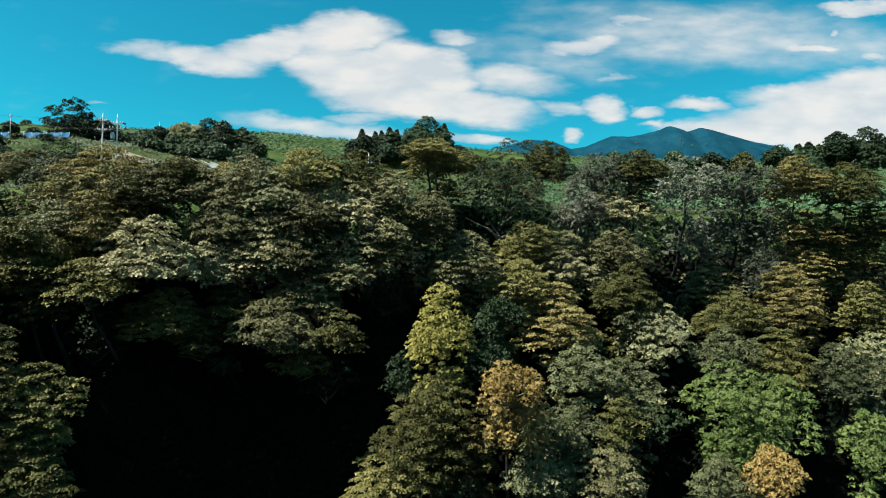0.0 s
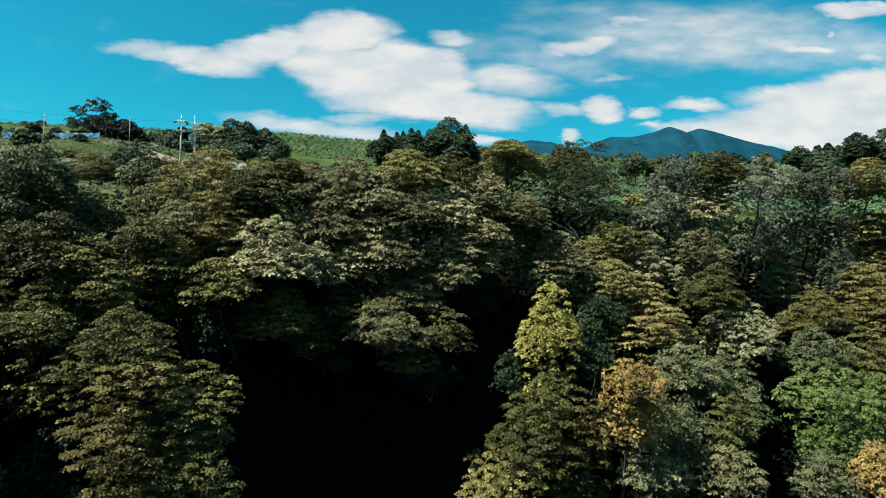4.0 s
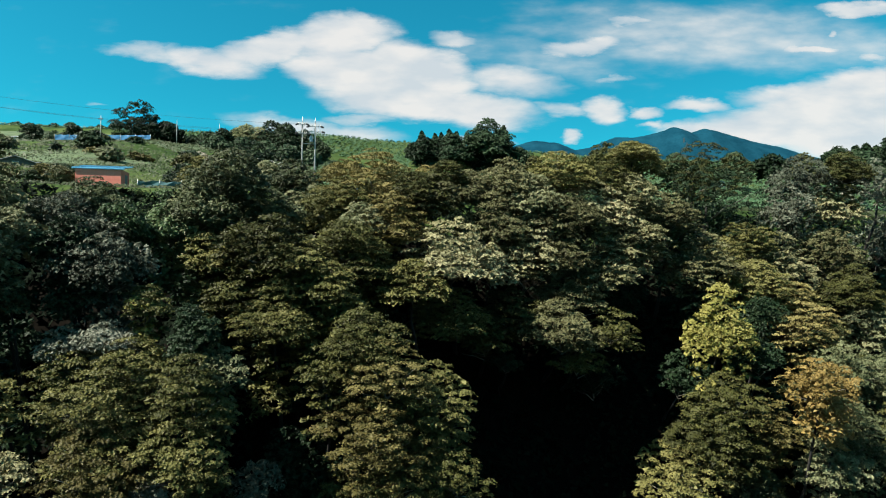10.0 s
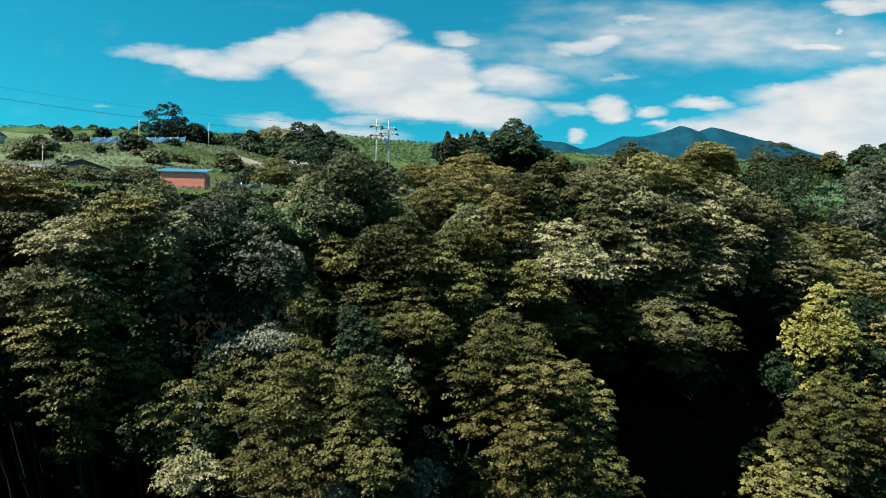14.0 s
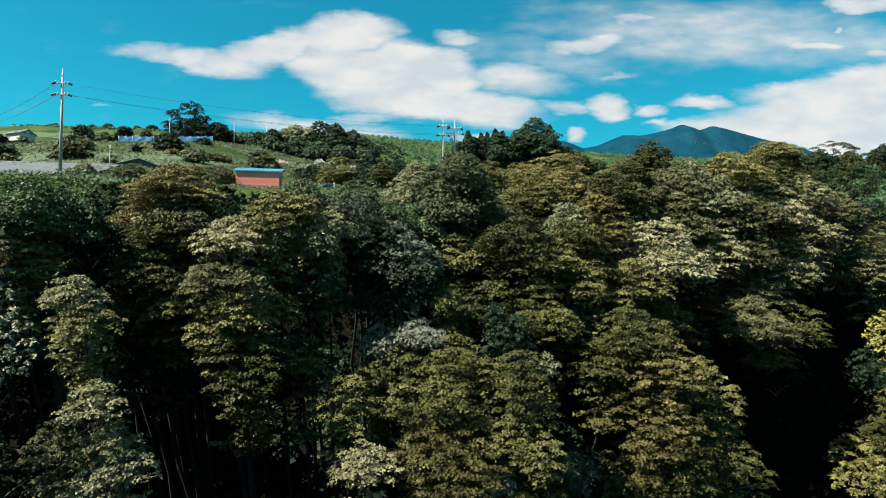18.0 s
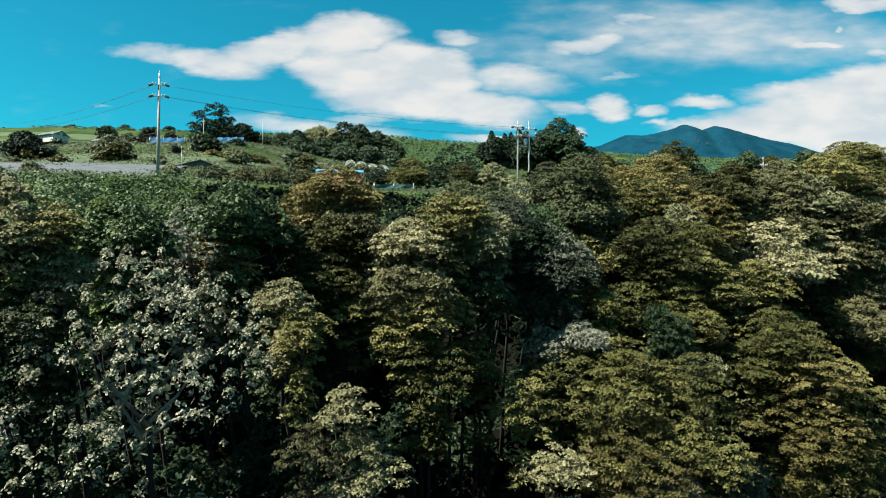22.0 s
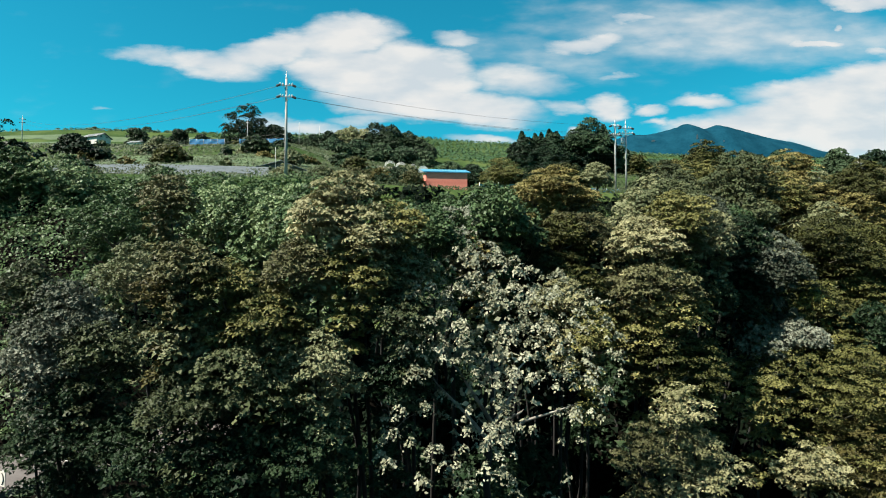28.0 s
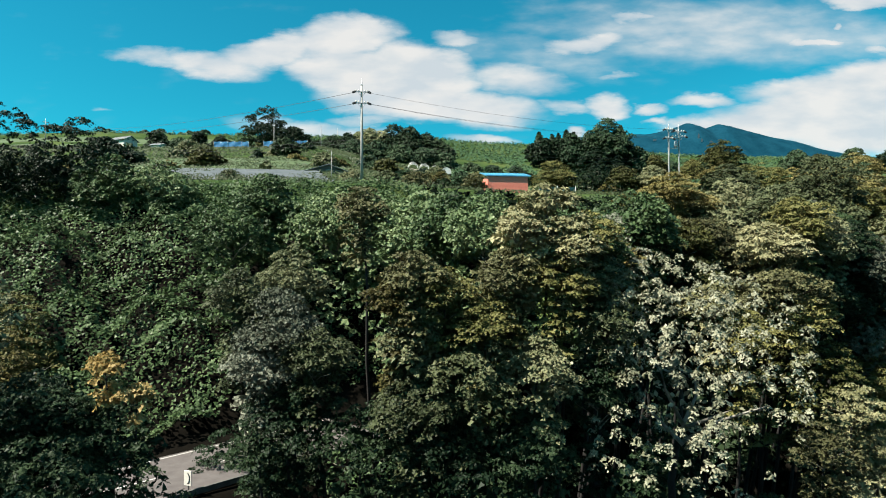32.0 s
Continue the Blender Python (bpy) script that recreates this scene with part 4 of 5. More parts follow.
# ---- far trees ----
FAR = "trees beyond the fields"
tree("dark", -170, 269, 74.5, 12.0, 1.05, 1.6, group=FAR, label="large dark round-crowned tree standing alone on the hill")
tree("dark", -158, 272, 66.0, 7.0, 1.0, group=FAR)
for x, top, r, kind in ((-150, 55, 6.0, "dark"), (-142, 56, 6.5, "dark"), (-134, 57, 5.5, "dark"), (-129, 59, 5.0, "bamboo"), (-124, 60, 5.0, "bamboo"),
                        (-118, 59, 5.0, "bamboo"), (-113, 61.5, 8.0, "dark"), (-104, 59.5, 6.5, "dark"), (-97, 57.5, 6.0, "dark"), (-90, 53, 5.5, "dark"),
                        (-138, 50, 5.5, "dark"), (-122, 52, 6.0, "wood"), (-108, 51, 6.5, "dark"), (-98, 49, 6.0, "dark")):
    tree(kind, x, 277 + (top * 7 % 9) - 5, top + 6.5, r * 1.25, 1.4 if kind == "bamboo" else 1.15, group=FAR)
for x, top, r, kind in ((-40, 58, 7.0, "dark"), (-33, 59, 7.0, "dark"), (-26, 60, 7.5, "wood"), (-9, 66.5, 9.5, "wood"), (-16, 61, 8.0, "dark"),
                        (-2, 58, 7.0, "dark"), (5, 54, 6.0, "wood"), (-35, 50, 7.0, "wood"), (-24, 50, 7.5, "olive"), (-12, 50, 8.0, "dark"), (2, 48, 7.0, "wood"),
                        (12, 49, 6.5, "olive"), (22, 48, 6.0, "wood"), (32, 47, 6.5, "olive"), (48, 57, 9.0, "olive"), (40, 46, 6.5, "wood"), (60, 46, 7.0, "wood")):
    tree(kind, x, 285 + (top * 5 % 11) - 5, top + 4, r * 1.15, 1.1, group=FAR)
for x, top, r, kind in ((78, 45, 6.0, "wood"), (92, 44, 6.5, "olive"), (108, 46, 7.0, "wood"), (124, 45, 6.5, "dark"), (140, 46, 6.5, "olive"), (157, 49, 6.5, "dark"),
                        (186, 56, 8.0, "dark"), (199, 58, 10.0, "dark"), (212, 57, 9.0, "dark"), (228, 52, 9.0, "wood"), (245, 50, 9.0, "olive"), (-185, 53, 5.0, "wood"),
                        (-196, 55, 5.5, "dark"), (-206, 57, 5.0, "dark"), (-216, 54, 5.0, "wood"), (-228, 58, 6.0, "dark"), (-180, 47, 4.0, "dark"), (-165, 46, 4.0, "wood")):
    tree(kind, x, 282 + (top * 3 % 9) - 4, top + 9, r * 1.1, 1.1, group=FAR)


for k in range(17):                                                # a row of trees along the skyline
    x = -345 + k * 8.2 + (k * 37 % 5)
    y = top_line(x) + 338
    tree("wood", x, y, ground(x, y) + 8 + k * 13 % 4, 4.6 + k * 7 % 3 * .7, 1.0, category="skyline tree", group="trees along the skyline", label="small round-crowned tree on the far skyline")


def conifer(x, y, top, r, tall):
    root = new("conifer")
    g = ground(x, y)
    root.matrix_basis = pose(x, y, g - .2)
    rng = np.random.default_rng(int(abs(x * 7)))
    n = 2400
    r *= 2.0
    h = rng.random(n) ** .8
    w = rng.uniform(0, 6.283, n)
    q = r * (1 - h) ** .62 * (.55 + .45 * np.abs(np.sin(h * 27 + w))) * np.sqrt(rng.uniform(.3, 1, n)) + .15
    z = top - g - tall + h * tall
    p = np.stack([q * np.cos(w), q * np.sin(w), z - q * .25], 1)
    nn = np.stack([np.cos(w) * .8, np.sin(w) * .8, np.full(n, .8)], 1) + rng.normal(0, .3, (n, 3))
    part("crown", leaf_mesh("crown", p, nn, np.full(n, r * .36), LEAF["wood"], rng, .45, 3), root)
    part("trunk", tube_mesh("trunk", [(0, 0, 0), (0, 0, top - g - tall * .3)], (.35, .12), BARK, 6), root)
    tagged(root, "narrow dark conifer rising over the hilltop trees", "conifer", "conifers on the hill")


for x, top, r in ((-41.5, 66.0, 2.6), (-35, 65.0, 2.2), (-32, 65.5, 2.0), (-28, 67.0, 2.6), (-24.5, 66.0, 2.4), (-1.5, 69.0, 2.8), (170, 51, 4.0), (175, 52, 4.5), (180, 51, 4.2)):
    conifer(x, 288, top + (.3 if x < 0 else 9), r, 15)

# trees added on the left, mostly out of view, to shade the road bank
for kind, x, y, top, r in (("dark", -106.5, 9, 6.0, 5.5), ("dark", -103.5, 3, 6.5, 5.0), ("green", -104.5, 15.5, 2.0, 3.6), ("brown", -111.5, 30, -4.5, 3.4), ("olive", -117, 26, -2, 4.5), ("dark", -121, 32, -1, 5.0), ("green", -124, 18, -2.5, 4.5), ("olive", -115, 36, -2.5, 3.6), ("dark", -112, 39.5, -6, 3.2)):
    tree(kind, x, y, top, r, 1.1, group="trees beside the road")
for kind, x, y, top, r in (("olive", -67.5, 93, 16.8, 3.6), ("dark", -60, 93, 19.0, 6.3), ("dark", -73, 97, 16.0, 3.0), ("green", -54.8, 83.5, 14.2, 2.9),
                           ("olive", -59.5, 82.5, 14.0, 2.8), ("brown", -44.3, 84.5, 14.6, 3.0), ("olive", -38.5, 86, 14.8, 4.6), ("brown", -32, 87, 14.2, 4.4), ("straw", -25.5, 88, 13.8, 3.8), ("green", -19, 89, 13.6, 3.8)):
    tree(kind, x, y, top, r, .8, group="trees at the field edge")
# flat-topped tree on the near edge of the field
tree("olive", -2.2, 83, 17.0, 3.8, .42, 1.4)

# ---- orchard rows on the hill ----
rng = np.random.default_rng(12)
p, nn = [], []
for row in range(46):
    for k in range(236):
        x = -430 + k * 3.4 + rng.uniform(-.8, .8)
        y = top_line(x) + 84 + row * 5.0 + rng.uniform(-.5, .5)
        if -160 < x < -84 and y < 300 or -48 < x < 20 and y < 305 or noise.noise(Vector((x * .02, y * .02, 4))) < -.42:
            continue
        if x < -108 and y < top_line(x) + 175 or x < -215 and y < top_line(x) + 285 or -180 < x < -134 and 209 < y < 221:
            continue
        g = ground(x, y)
        hh = rng.uniform(1.0, 1.9)
        for q in range(20):
            a = rng.uniform(0, 6.28)
            rr = rng.uniform(.1, 1.9)
            p.append((x + rr * math.cos(a), y + rr * math.sin(a), g + hh * rng.uniform(.1, 1.0) * (1 - .25 * rr)))
            nn.append((rng.normal(0, .5), rng.normal(-.4, .5), 1.0))
me = leaf_mesh("orchard_rows", np.array(p), np.array(nn), np.full(len(p), 1.05), LEAF["orchard"], rng, .75, 3)
tagged(part("orchard_rows", me), "long rows of low green fruit trees on the hillside", "orchard", kind="stuff")


# ---- weeds and shrubs at the field edge ----
rng = np.random.default_rng(77)
p, nn = [], []
while len(p) < 120000:
    x = rng.uniform(-260, 120)
    s = 190 * rng.random() ** 1.6
    y = top_line(x) + s
    d = noise.noise(Vector((x * .09, y * .09, 6.0)))
    if rng.random() > .55 + d:
        continue
    p.append((x, y, ground(x, y) + rng.uniform(.05, .45) * (1 + d)))
    nn.append((rng.normal(0, .6), -1.0 + rng.normal(0, .4), rng.uniform(.2, 1.0)))
me = leaf_mesh("field_weeds", np.array(p), np.array(nn), .30 + .005 * (np.array(p)[:, 1] - 60).clip(0, 200), LEAF["weed"], rng, .35, 3)
tagged(part("field_weeds", me), "tall weeds and grass along the field edge", "weeds", kind="stuff")
SHRUBS = "shrubs along the field edge"
for x, s, h, r, kind in ((-90, 14, 2.6, 2.2, "straw"), (-86.5, 15, 2.8, 2.0, "brown"), (-83, 13, 3.0, 2.0, "dark"), (-94, 15, 2.4, 2.2, "green"), (-88, 20, 2.8, 2.4, "olive"), (-98, 12, 2.2, 2.0, "green"), (-81.5, 9, 2.6, 1.7, "straw"), (-86, 12, 1.8, 1.4, "dark"), (-70, 14, 1.8, 1.5, "straw"), (-112, 9, 1.6, 1.5, "green"), (-121, 11, 2.0, 1.8, "dark"), (-60, 13, 2.0, 1.7, "brown"),
                         (-56, 16, 2.4, 2.0, "olive"), (-44, 10, 2.2, 1.8, "green"), (-38, 18, 2.8, 2.2, "olive"), (-30, 10, 2.4, 2.0, "green"), (-24, 18, 3.0, 2.3, "green"), (-18, 9, 2.4, 2.0, "olive")):
    y = top_line(x) + s
    tree(kind, x, y, ground(x, y) + h, r, .85, category="shrub", group=SHRUBS, label="low leafy shrub at the edge of the field")
for x, s, h, r, kind in ((-150, 95, 4.5, 4.5, "olive"), (-135, 118, 5.0, 5.0, "dark"), (-120, 100, 4.0, 4.5, "green"), (-165, 120, 5.0, 5.5, "green"), (-112, 130, 4.6, 5.0, "dark"),
                         (-104, 110, 4.0, 4.5, "olive"), (-176, 100, 5.0, 5.0, "dark"), (-190, 118, 6.0, 6.0, "dark"), (-90, 120, 4.0, 5.0, "green"), (-78, 100, 4.0, 4.5, "olive"),
                         (-64, 110, 4.2, 5.0, "green"), (-20, 90, 4.0, 4.5, "green"), (0, 80, 4.5, 5.0, "olive"), (25, 85, 4.5, 5.5, "green"), (45, 70, 4.5, 5.5, "olive")):
    y = top_line(x) + s
    tree(kind, x, y, ground(x, y) + h, r, .8, category="shrub", group="hedge shrubs between the fields", label="rounded hedge shrub on the field bank")

rng = np.random.default_rng(63)
for k in range(46):                                                # scattered bushes over the terraces
    x, s = rng.uniform(-205, -92), rng.uniform(62, 175)
    y = top_line(x) + s
    if 207 < y < 223 or -128 < x < -84 and 195 < y < 230:
        continue
    tree(("green", "olive", "dark", "wood", "brown")[k % 5], x, y, ground(x, y) + rng.uniform(1.2, 3.2), rng.uniform(1.6, 3.6), .75, category="shrub", group="bushes on the terraces", label="low bush on the grassy terrace")
for x, h, r in ((-126, 6.0, 6.0), (-117, 7.0, 6.5), (-107, 7.5, 6.5), (-97, 7.0, 6.5), (-87, 6.0, 6.0), (-77, 4.0, 5.0), (-67, 3.6, 5.0), (-57, 3.4, 5.0)):
    y = 247 + (x * 3 % 7)
    tree("wood", x, y, ground(x, y) + h, r, .8, category="shrub", group="hedge shrubs between the fields", label="rounded hedge shrub below the hilltop grove")

# ---- fields: draped strips ----
def drape(name, x0, x1, y0, y1, nx, ny, mat, label, category, up=.12, wave=0.0, waves=1.0, skew=0.0, kind="structure"):
    v, f = [], []
    for j in range(ny + 1):
        for i in range(nx + 1):
            y = y0 + (y1 - y0) * j / ny
            x = x0 + (x1 - x0) * i / nx + skew * (y - y0)
            if kind == "structure":
                x += 5 * noise.noise(Vector((x * .1, y * .1, 1)))
                y += 5 * noise.noise(Vector((x * .1, y * .1, 8)))
            v.append((x, y, ground(x, y) + up + wave * abs(math.sin(math.pi * waves * j / ny))))
    for j in range(ny):
        for i in range(nx):
            a = j * (nx + 1) + i
            f.append((a, a + 1, a + nx + 2, a + nx + 1))
    return tagged(part(name, mesh_from(name, v, f, mat, True)), label, category, kind=kind)


drape("grass_field", -185, -112, 140, 168, 24, 12, GRASS, "bright grass strip below the orchard", "grass")
drape("grass_field", -150, -118, 205, 255, 12, 16, GRASS, "sloping green meadow beneath the large tree", "grass", skew=-.25)
for k in range(6):
    drape("grass_terrace", -340, -222 + k * 3, 205 + k * 22, 219 + k * 22, 30, 6, GRASS, "pale mown terrace on the hillside", "grass")
drape("bare_field", -122, -87, 200, 225, 14, 10, TAN, "pale bare soil of a harvested field", "field")
for k in range(11):
    y = 73 + k * 5.0
    drape("row_cover", -178 + k * .5, -100 - k * 1.6, y, y + 3.7, 26, 10, GREY_NET, "long low grey row cover over a crop bed", "row cover", up=.15, wave=.40, waves=1.0, kind="thing").data.name = "cover"

# ---- farm shed ----
def wall_boards(name, w, h, mat, parent, at, step=.45):
    n = int(w / step)
    me = box_mesh("board", w / n - .012, .03, h, mat, .006)
    for i in range(n):
        part("board", me, parent, at=at @ pose(-w / 2 + w / n * (i + .5), 0, 0))


shed = new("shed")
shed.matrix_basis = pose(-76.9, 80.6, ground(-76.9, 80.6) - .1, 0, 0, 10)
body_ = part("wall", box_mesh("wall", 5.8, 3.2, 2.45, RED), shed)
wall_boards("front", 5.8, 2.35, RED, body_, pose(0, -1.62, .02))
wall_boards("side", 3.2, 2.35, RED, body_, pose(-2.92, 0, .02, 0, 0, 90))
roof = part("roof", box_mesh("roof", 6.7, 3.9, .09, BLUE_ROOF, .01), shed, "sky-blue corrugated sheet roof", pose(0, .13, 2.92, 13))
rib = box_mesh("rib", .06, 3.9, .05, BLUE_ROOF, .01)
for i in range(17):
    part("rib", rib, roof, at=pose(-3.2 + i * .4, 0, .09))
part("fascia", box_mesh("fascia", 6.7, .05, .16, BLUE_ROOF, .01), shed, at=pose(0, -1.78, 2.4))
part("door", box_mesh("door", .9, .05, 1.9, GREY_ROOF, .01), shed, "grey sheet door", pose(2.93, .3, .02, 0, 0, 90))
tagged(shed, "low salmon-red farm shed with a sky-blue sheet roof", "shed")

# blue netting beside the shed
def net_fence(x0, y0, x1, y1, h, z=None, label="strip of blue netting stretched between posts", mat=BLUE_NET):
    root = new("net_fence")
    g = ground(x0, y0) if z is None else z
    root.matrix_basis = pose(x0, y0, g)
    d = Vector((x1 - x0, y1 - y0, 0))
    n = max(2, int(d.length / 2.5))
    v, f = [], []
    for i in range(n * 3 + 1):
        q = d * (i / (n * 3))
        zz = ground(x0 + q.x, y0 + q.y) - g if z is None else 0
        sag = .12 * math.sin(i * 2.1) + .1 * abs(math.sin(math.pi * i / 3))
        v += [(q.x, q.y, zz + .25), (q.x, q.y + .12 * math.sin(i * 1.3), zz + h * .55), (q.x, q.y, zz + h - sag)]
        if i:
            a = (i - 1) * 3
            f += [(a, a + 3, a + 4, a + 1), (a + 1, a + 4, a + 5, a + 2)]
    net = part("netting", mesh_from("netting", v, f, mat), root)
    md = net.modifiers.new("thick", "SOLIDIFY")
    md.thickness = .03
    post = tube_mesh("post", [(0, 0, -.3), (0, 0, h + .2)], (.05, .05), STEEL, 6)
    for i in range(n + 1):
        q = d * (i / n)
        part("post", post, root, at=pose(q.x, q.y, (ground(x0 + q.x, y0 + q.y) - g) if z is None else 0))
    tagged(root, label, "net fence", "blue net fences")


net_fence(-72, 80.6, -66.5, 82, 1.2, label="low strip of teal netting beside the shed", mat=TEAL_NET)
net_fence(-174, 216, -161, 216.5, 2.8)
net_fence(-155.5, 216.5, -139, 217, 2.8)
net_fence(-52, 128, -36, 130, 1.5)

# ---- barn, hut, small house ----
def gabled(name, x, y, turn, w, l, eave, ridge, wall_mat, roof_mat, label, windows=1, z=None):
    root = new(name)
    g = ground(x, y) if z is None else z
    root.matrix_basis = pose(x, y, g - .1, 0, 0, turn)
    prof = [(-w / 2, 0), (w / 2, 0), (w / 2, eave), (0, ridge), (-w / 2, eave)]
    v = [(px, -l / 2, pz) for px, pz in prof] + [(px, l / 2, pz) for px, pz in prof]
    f = [(0, 1, 2, 3, 4), (9, 8, 7, 6, 5)] + [(i, i + 5, (i + 1) % 5 + 5, (i + 1) % 5) for i in (0, 1, 4)]
    part("wall", mesh_from("wall", v, f, wall_mat), root)
    sl = math.hypot(w / 2 + .5, (ridge - eave) * (w / 2 + .5) / (w / 2))
    an = math.degrees(math.atan2(ridge - eave, w / 2))
    for s in (-1, 1):
        pn = part("roof_slope", box_mesh("roof_slope", sl, l + 1.0, .12, roof_mat, .02), root,
                  at=pose(s * (w / 4 + .25), 0, (eave + ridge) / 2 - (ridge - eave) * .25 / (w / 2) * 1.0 + .03, 0, s * an, 0))
        rb = box_mesh("seam", sl, .05, .05, roof_mat, .01)
        for k in range(int(l / .9)):
            part("seam", rb, pn, at=pose(0, -l / 2 + .5 + k * .9, .12))
    part("ridge_cap", box_mesh("ridge_cap", .35, l + 1.0, .14, roof_mat, .03), root, at=pose(0, 0, ridge + .05))
    for k in range(windows):
        wx = (k - (windows - 1) / 2) * w / (windows + .6)
        win = part("window", box_mesh("window", .95, .08, .6, PLASTER, .01), root, at=pose(wx, -l / 2 - .03, eave * .98))
        part("pane", box_mesh("pane", .8, .03, .46, GLASS_DARK, 0), win, at=pose(0, -.045, .07))
    tagged(root, label, name)
    return root


gabled("barn", -110.5, 112, 24, 8.5, 13, 1.2, 2.6, DULL_WALL, GREY_ROOF, "low grey-roofed barn with a dull gable and one small window", 1, ground(-110.5, 112) - 1.9)
gabled("hut", -210, 246, 80, 4.2, 5.0, 2.1, 3.0, PLASTER, GREY_ROOF, "small weathered field hut on the terrace", 1)
gabled("house", -200, 201, 70, 5.5, 7.0, 2.6, 4.0, PLASTER, GREY_ROOF, "small white-walled farmhouse behind shrubs", 2)


def vinyl_house(x, y, turn, w, l, h, label, covered=True):
    root = new("greenhouse")
    root.matrix_basis = pose(x, y, ground(x, y) - .05, 0, 0, turn)
    n = 10
    v, f = [], []
    for j in (0, 1):
        for i in range(n + 1):
            a = math.pi * i / n
            v.append((-w / 2 * math.cos(a), (j - .5) * l, h * math.sin(a) ** .8))
    f = [(i, i + 1, i + n + 2, i + n + 1) for i in range(n)]
    if covered:
        sheet = part("sheet", mesh_from("sheet", v, f + [tuple(range(n + 1)), tuple(range(2 * n + 1, n, -1))], PLASTIC), root)
    hoop = tube_mesh("hoop", [(-(w / 2 + .04) * math.cos(math.pi * i / n), 0, (h + .04) * math.sin(math.pi * i / n) ** .8) for i in range(n + 1)], [.07] * (n + 1), PLASTIC, 5)
    for k in range(int(l / 1.6) + 1):
        part("hoop", hoop, root, at=pose(0, -l / 2 + k * 1.6, 0))
    tagged(root, label, "greenhouse", "hoop greenhouses")


for k in range(4):
    vinyl_house(-99.5 + k * 4.2, 222, 4, 3.8, 5, 2.4, "bare white hoops of a greenhouse tunnel" if k < 3 else "greenhouse tunnel covered with white plastic", k >= 3)
vinyl_house(96, 288, 90, 7.0, 18, 3.4, "long pale plastic greenhouse on the ridge")

# ---- poles and wires ----
INSUL = tube_mesh("insulator", [(0, 0, 0), (0, 0, .08), (0, 0, .16), (0, 0, .24)], (.05, .09, .06, .03), PLASTER, 8)


def utility_pole(x, y, z, h, arms, turn, label, r0=.19, steps=0, boxes=()):
    """A tapered pole; arms: (height, width). boxes: transformers (height, side, radius)."""
    root = new("utility_pole")
    root.matrix_basis = pose(x, y, z, 0, 0, turn)
    part("pole", tube_mesh("pole", [(0, 0, 0), (0, 0, h * .5), (0, 0, h)], (r0, r0 * .82, r0 * .65), CONCRETE, 12), root)
    part("cap", tube_mesh("cap", [(0, 0, h - .05), (0, 0, h + .12), (0, 0, h + .9)], (r0 * .7, r0 * .5, .02), STEEL, 8), root)
    for za, wa in arms:
        arm = part("crossarm", box_mesh("crossarm", wa, .1, .1, STEEL, .01), root, at=pose(0, -.16, za))
        for s in (-1, -.55, .55, 1):
            part("insulator", INSUL, arm, at=pose(s * (wa / 2 - .08), 0, .1))
        for s in (-1, 1):
            part("brace", tube_mesh("brace", [(0, 0, -.55), (s * wa * .3, 0, 0)], (.02, .02), STEEL, 5), arm)
            part("strain_clamp", box_mesh("strain_clamp", .5, .22, .26, BLACKISH, .06), arm, "dark strain insulator", pose(s * (wa / 2 + .1), 0, -.1, 0, s * 20))
    for zb, s, rb in boxes:
        tr = part("transformer", tube_mesh("transformer", [(0, 0, 0), (0, 0, .08), (0, 0, .8), (0, 0, .9)], (rb * .9, rb, rb, rb * .6), STEEL, 14), root, at=pose(s, -.1, zb))
        part("bushing", INSUL, tr, at=pose(.1, 0, .88))
        part("bushing", INSUL, tr, at=pose(-.1, 0, .88))
    for k in range(steps):
        part("step", tube_mesh("step", [(0, 0, 0), ((-1) ** k * .36, 0, 0)], (.014, .014), STEEL, 5), root, at=pose(0, -.1, 2.2 + k * .45))
    tagged(root, label, "utility pole", "utility poles")


utility_pole(-95.3, 65.0, 9.1, 12.0, ((11.1, 1.5), (9.75, 1.5)), 12, "tall pale concrete utility pole with dark insulators on two crossarms", .19, 14)
utility_pole(-50.8, 87.5, 9.3, 11.6, ((11.2, 1.3), (9.8, 1.4)), 10, "slim concrete pole of a linked pair, with crossarms", .16, 8)
utility_pole(-49.0, 88.15, 9.3, 11.6, ((11.0, 1.8), (10.2, 2.2)), 10, "slim concrete pole of a linked pair, carrying a transformer", .16, 8, ((8.6, -.55, .3),))
link = new("pole_link")
link.matrix_basis = pose(-49.9, 87.8, 9.3, 0, 0, 20)
for zz in (8.3, 9.9):
    part("bar", box_mesh("bar", 2.3, .06, .08, STEEL, .01), link, at=pose(0, -.2, zz))
tagged(link, "steel bars that tie two poles together", "pole brace")
utility_pole(-11.6, 90.9, ground(-11.6, 90.9) - .2, 16.0 - ground(-11.6, 90.9), ((15.3 - ground(-11.6, 90.9), 1.3), (14.5 - ground(-11.6, 90.9), 1.0)), 5, "short white pole with two small arms at the field edge", .1)
utility_pole(-145.3, 196, ground(-145.3, 196) - .3, 8.8, ((8.3, .9),), 0, "plain field-side pole with one arm", .15)
utility_pole(-138, 236, ground(-138, 236) - .3, 9.8, (), 0, "plain weathered field-side pole", .15)
utility_pole(-142, 291, ground(-142, 291) - .3, 10.5, (), 0, "plain weathered field-side pole", .15)
utility_pole(-252, 236, ground(-252, 236) - .3, 12.0, ((11.1, 1.5), (9.7, 1.5)), 35, "concrete utility pole among trees", .19)
utility_pole(-104, 90, ground(-104, 90) - .2, 4.0, (), 0, "short grey post beside the crop beds", .07)


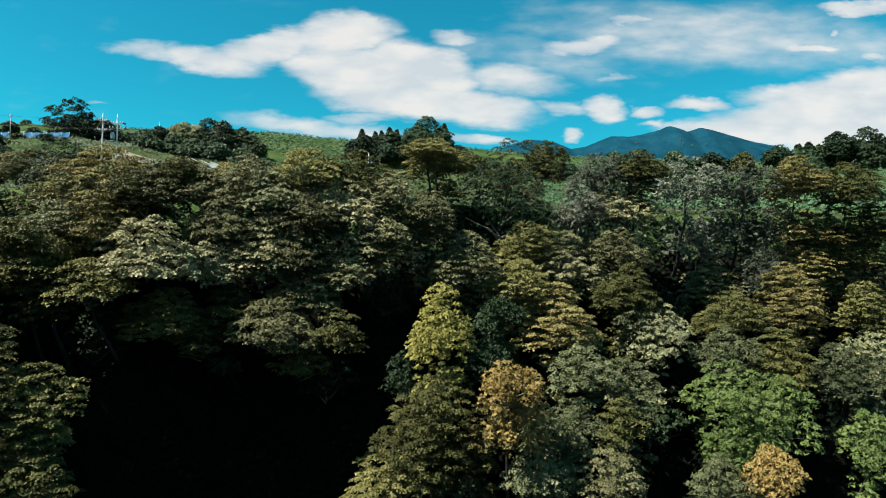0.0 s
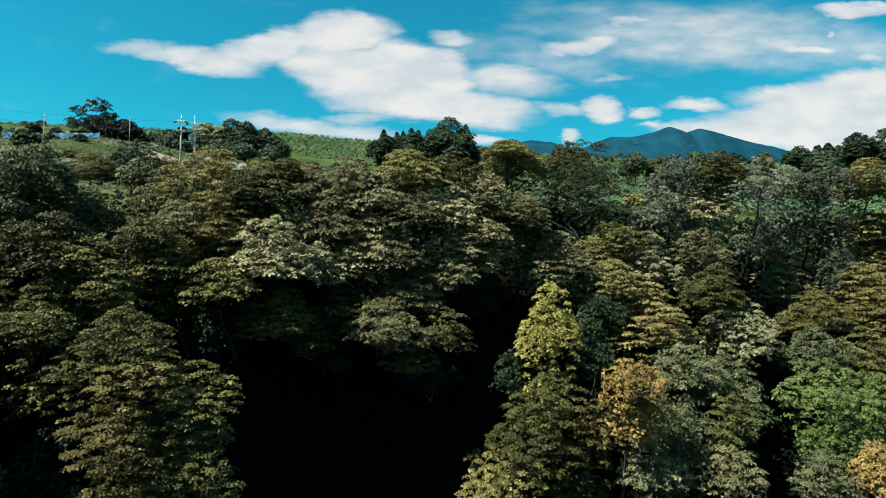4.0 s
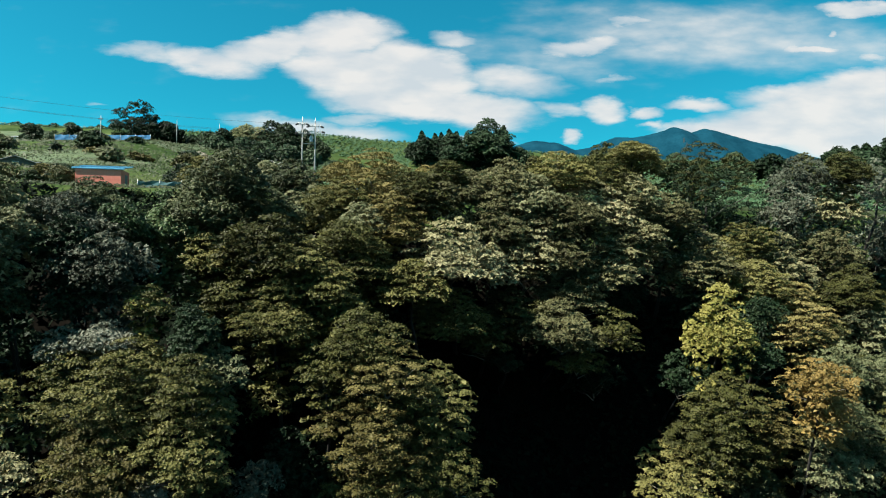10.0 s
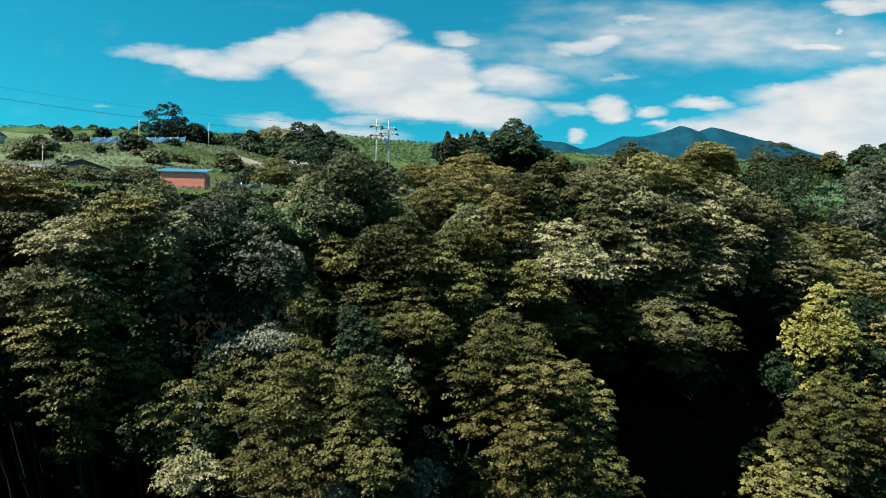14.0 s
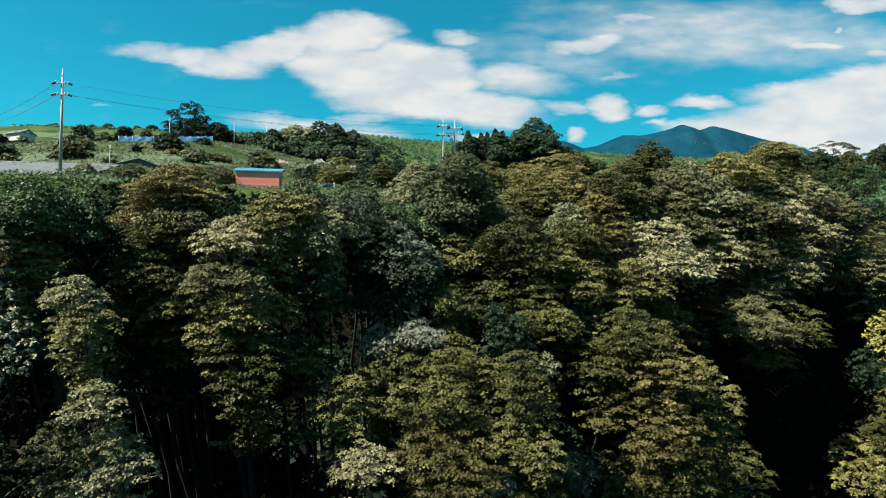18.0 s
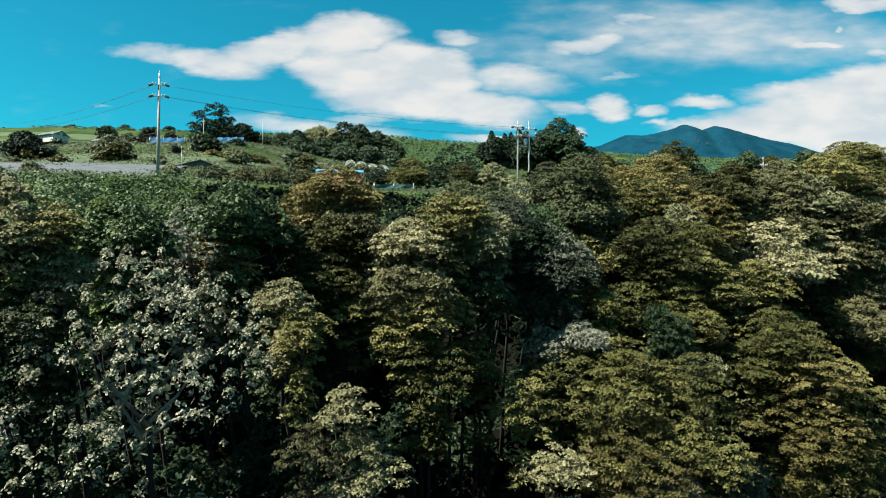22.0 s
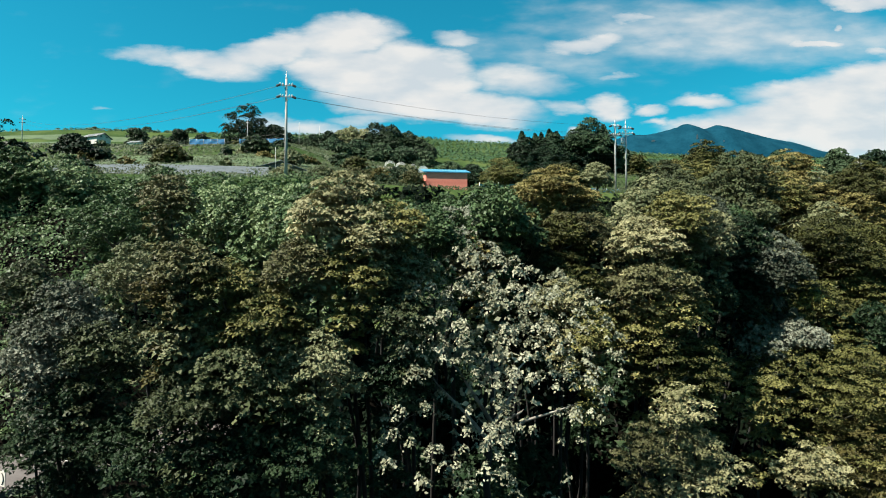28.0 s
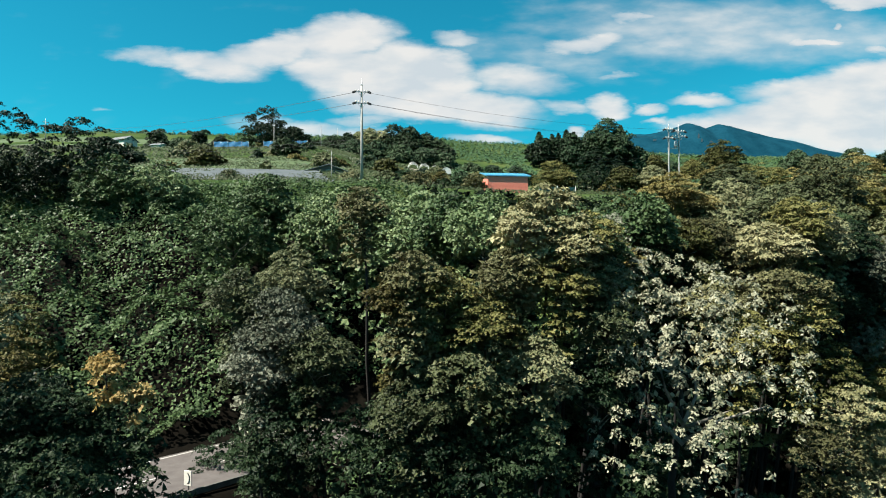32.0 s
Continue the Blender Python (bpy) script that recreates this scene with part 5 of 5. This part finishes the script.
def wire(a, b, sag, r=.022):
    pts = []
    for i in range(25):
        q = i / 24
        p = Vector(a).lerp(Vector(b), q)
        p.z -= sag * 4 * q * (1 - q)
        pts.append(p)
    ob = part("power_line", tube_mesh("power_line", pts, [r] * 25, BLACKISH, 4))
    tagged(ob, "thin black overhead power line", "power line", "overhead lines")


LZ = ground(-252, 236) + 10.9
for s, zz, zl in ((-.7, 20.25, LZ), (-.6, 18.9, LZ - 1.4)):
    wire((-95.3 + s, 65.0 + s * .2, zz), (-252 + s * .8, 236 + s * .6, zl), 3.6, .026)
for s, zz, zr in ((.7, 20.25, 20.6), (.75, 18.9, 19.2), (.6, 18.95, 19.4)):
    wire((-95.3 + s, 65.0 + s * .2, zz), (-50.8, 87.5, zr), .9, .014)
for zz in (14.6, 14.2):
    wire((-95.3, 64.9, zz), (-252, 236, zz + 36), 1.8, .013)
    wire((-95.3, 64.9, zz), (-50.8, 87.4, zz + 1.6), 1.0, .013)

# ---- road below the bank ----
rd = (ROAD_B - ROAD_A).normalized()
side = Vector((rd.y, -rd.x))
LONG = (ROAD_B - ROAD_A).length


def strip(name, off, width, z, t0, t1, mat, thick, parent=None):
    a = ROAD_A + rd * t0 + side * off
    m = pose(a.x, a.y, z, 0, 0, math.degrees(math.atan2(rd.y, rd.x))) @ pose((t1 - t0) / 2, 0, 0)
    return part(name, box_mesh(name, t1 - t0, width, thick, mat, .0), parent, at=m)


road = tagged(strip("road", 0, 7.3, ROAD_Z - .1, 0, LONG, ASPHALT, .1), "sun-bleached two-lane asphalt road", "road", kind="structure")
for k in range(6):
    tagged(strip("road_marking", 0, .13, ROAD_Z + .001, 8 + k * 9, 13.5 + k * 9, WHITE, .006), "worn white centre-line dash", "road marking", kind="structure")
for s in (-1,):
    tagged(strip("road_marking", s * 3.3, .13, ROAD_Z + .001, 0, LONG, WHITE, .006), "white edge line along the road", "road marking", kind="structure")
# dark grey in place of concrete carries the shade on the near face
tagged(strip("kerb", 3.8, .12, ROAD_Z - .1, 0, LONG, DULL_WALL, .3), "low concrete kerb beside the road, coloured dark for its shaded face", "kerb", kind="structure")
board = new("road_sign")
board.matrix_basis = pose(-98.45, 25.9, ROAD_Z, 0, 0, -20)
part("post", tube_mesh("post", [(0, 0, 0), (0, 0, 1.15)], (.04, .04), STEEL, 8), board)
pl = part("plate", box_mesh("plate", .5, .04, .8, PLASTER, .02), board, at=pose(0, -.06, .38))
part("arc", tube_mesh("arc", [(.16 * math.cos(a), 0, .4 + .28 * math.sin(a)) for a in np.linspace(-1.3, 1.3, 9)], [.03] * 9, BLACKISH, 6), pl, "black curved mark", pose(-.02, -.03, 0))
tagged(board, "small white roadside sign plate with a black curved mark", "road sign")

# bare rock on the mountain
mt = bpy.data.objects["mountain"]
for x, z, w, h in ((1318, 745, 6, 18), (1322, 715, 5, 12), (1090, 738, 12, 6), (1370, 705, 10, 5), (1465, 720, 5, 5)):
    v = [(x - w, 0, z - h), (x + w * .6, 0, z - h * .8), (x + w, 0, z + h * .3), (x + w * .2, 0, z + h), (x - w * .7, 0, z + h * .5)]
    hit = mt.ray_cast(Vector((x, 2000, z)), Vector((0, 1, 0)))
    if hit[0]:
        v = [(a, hit[1].y - 14, c) for a, b_, c in v]
        part("rock_scar", mesh_from("rock_scar", v, [(0, 1, 2, 3, 4)], SCAR), mt, "pale bare rock, blued in its colour for haze")
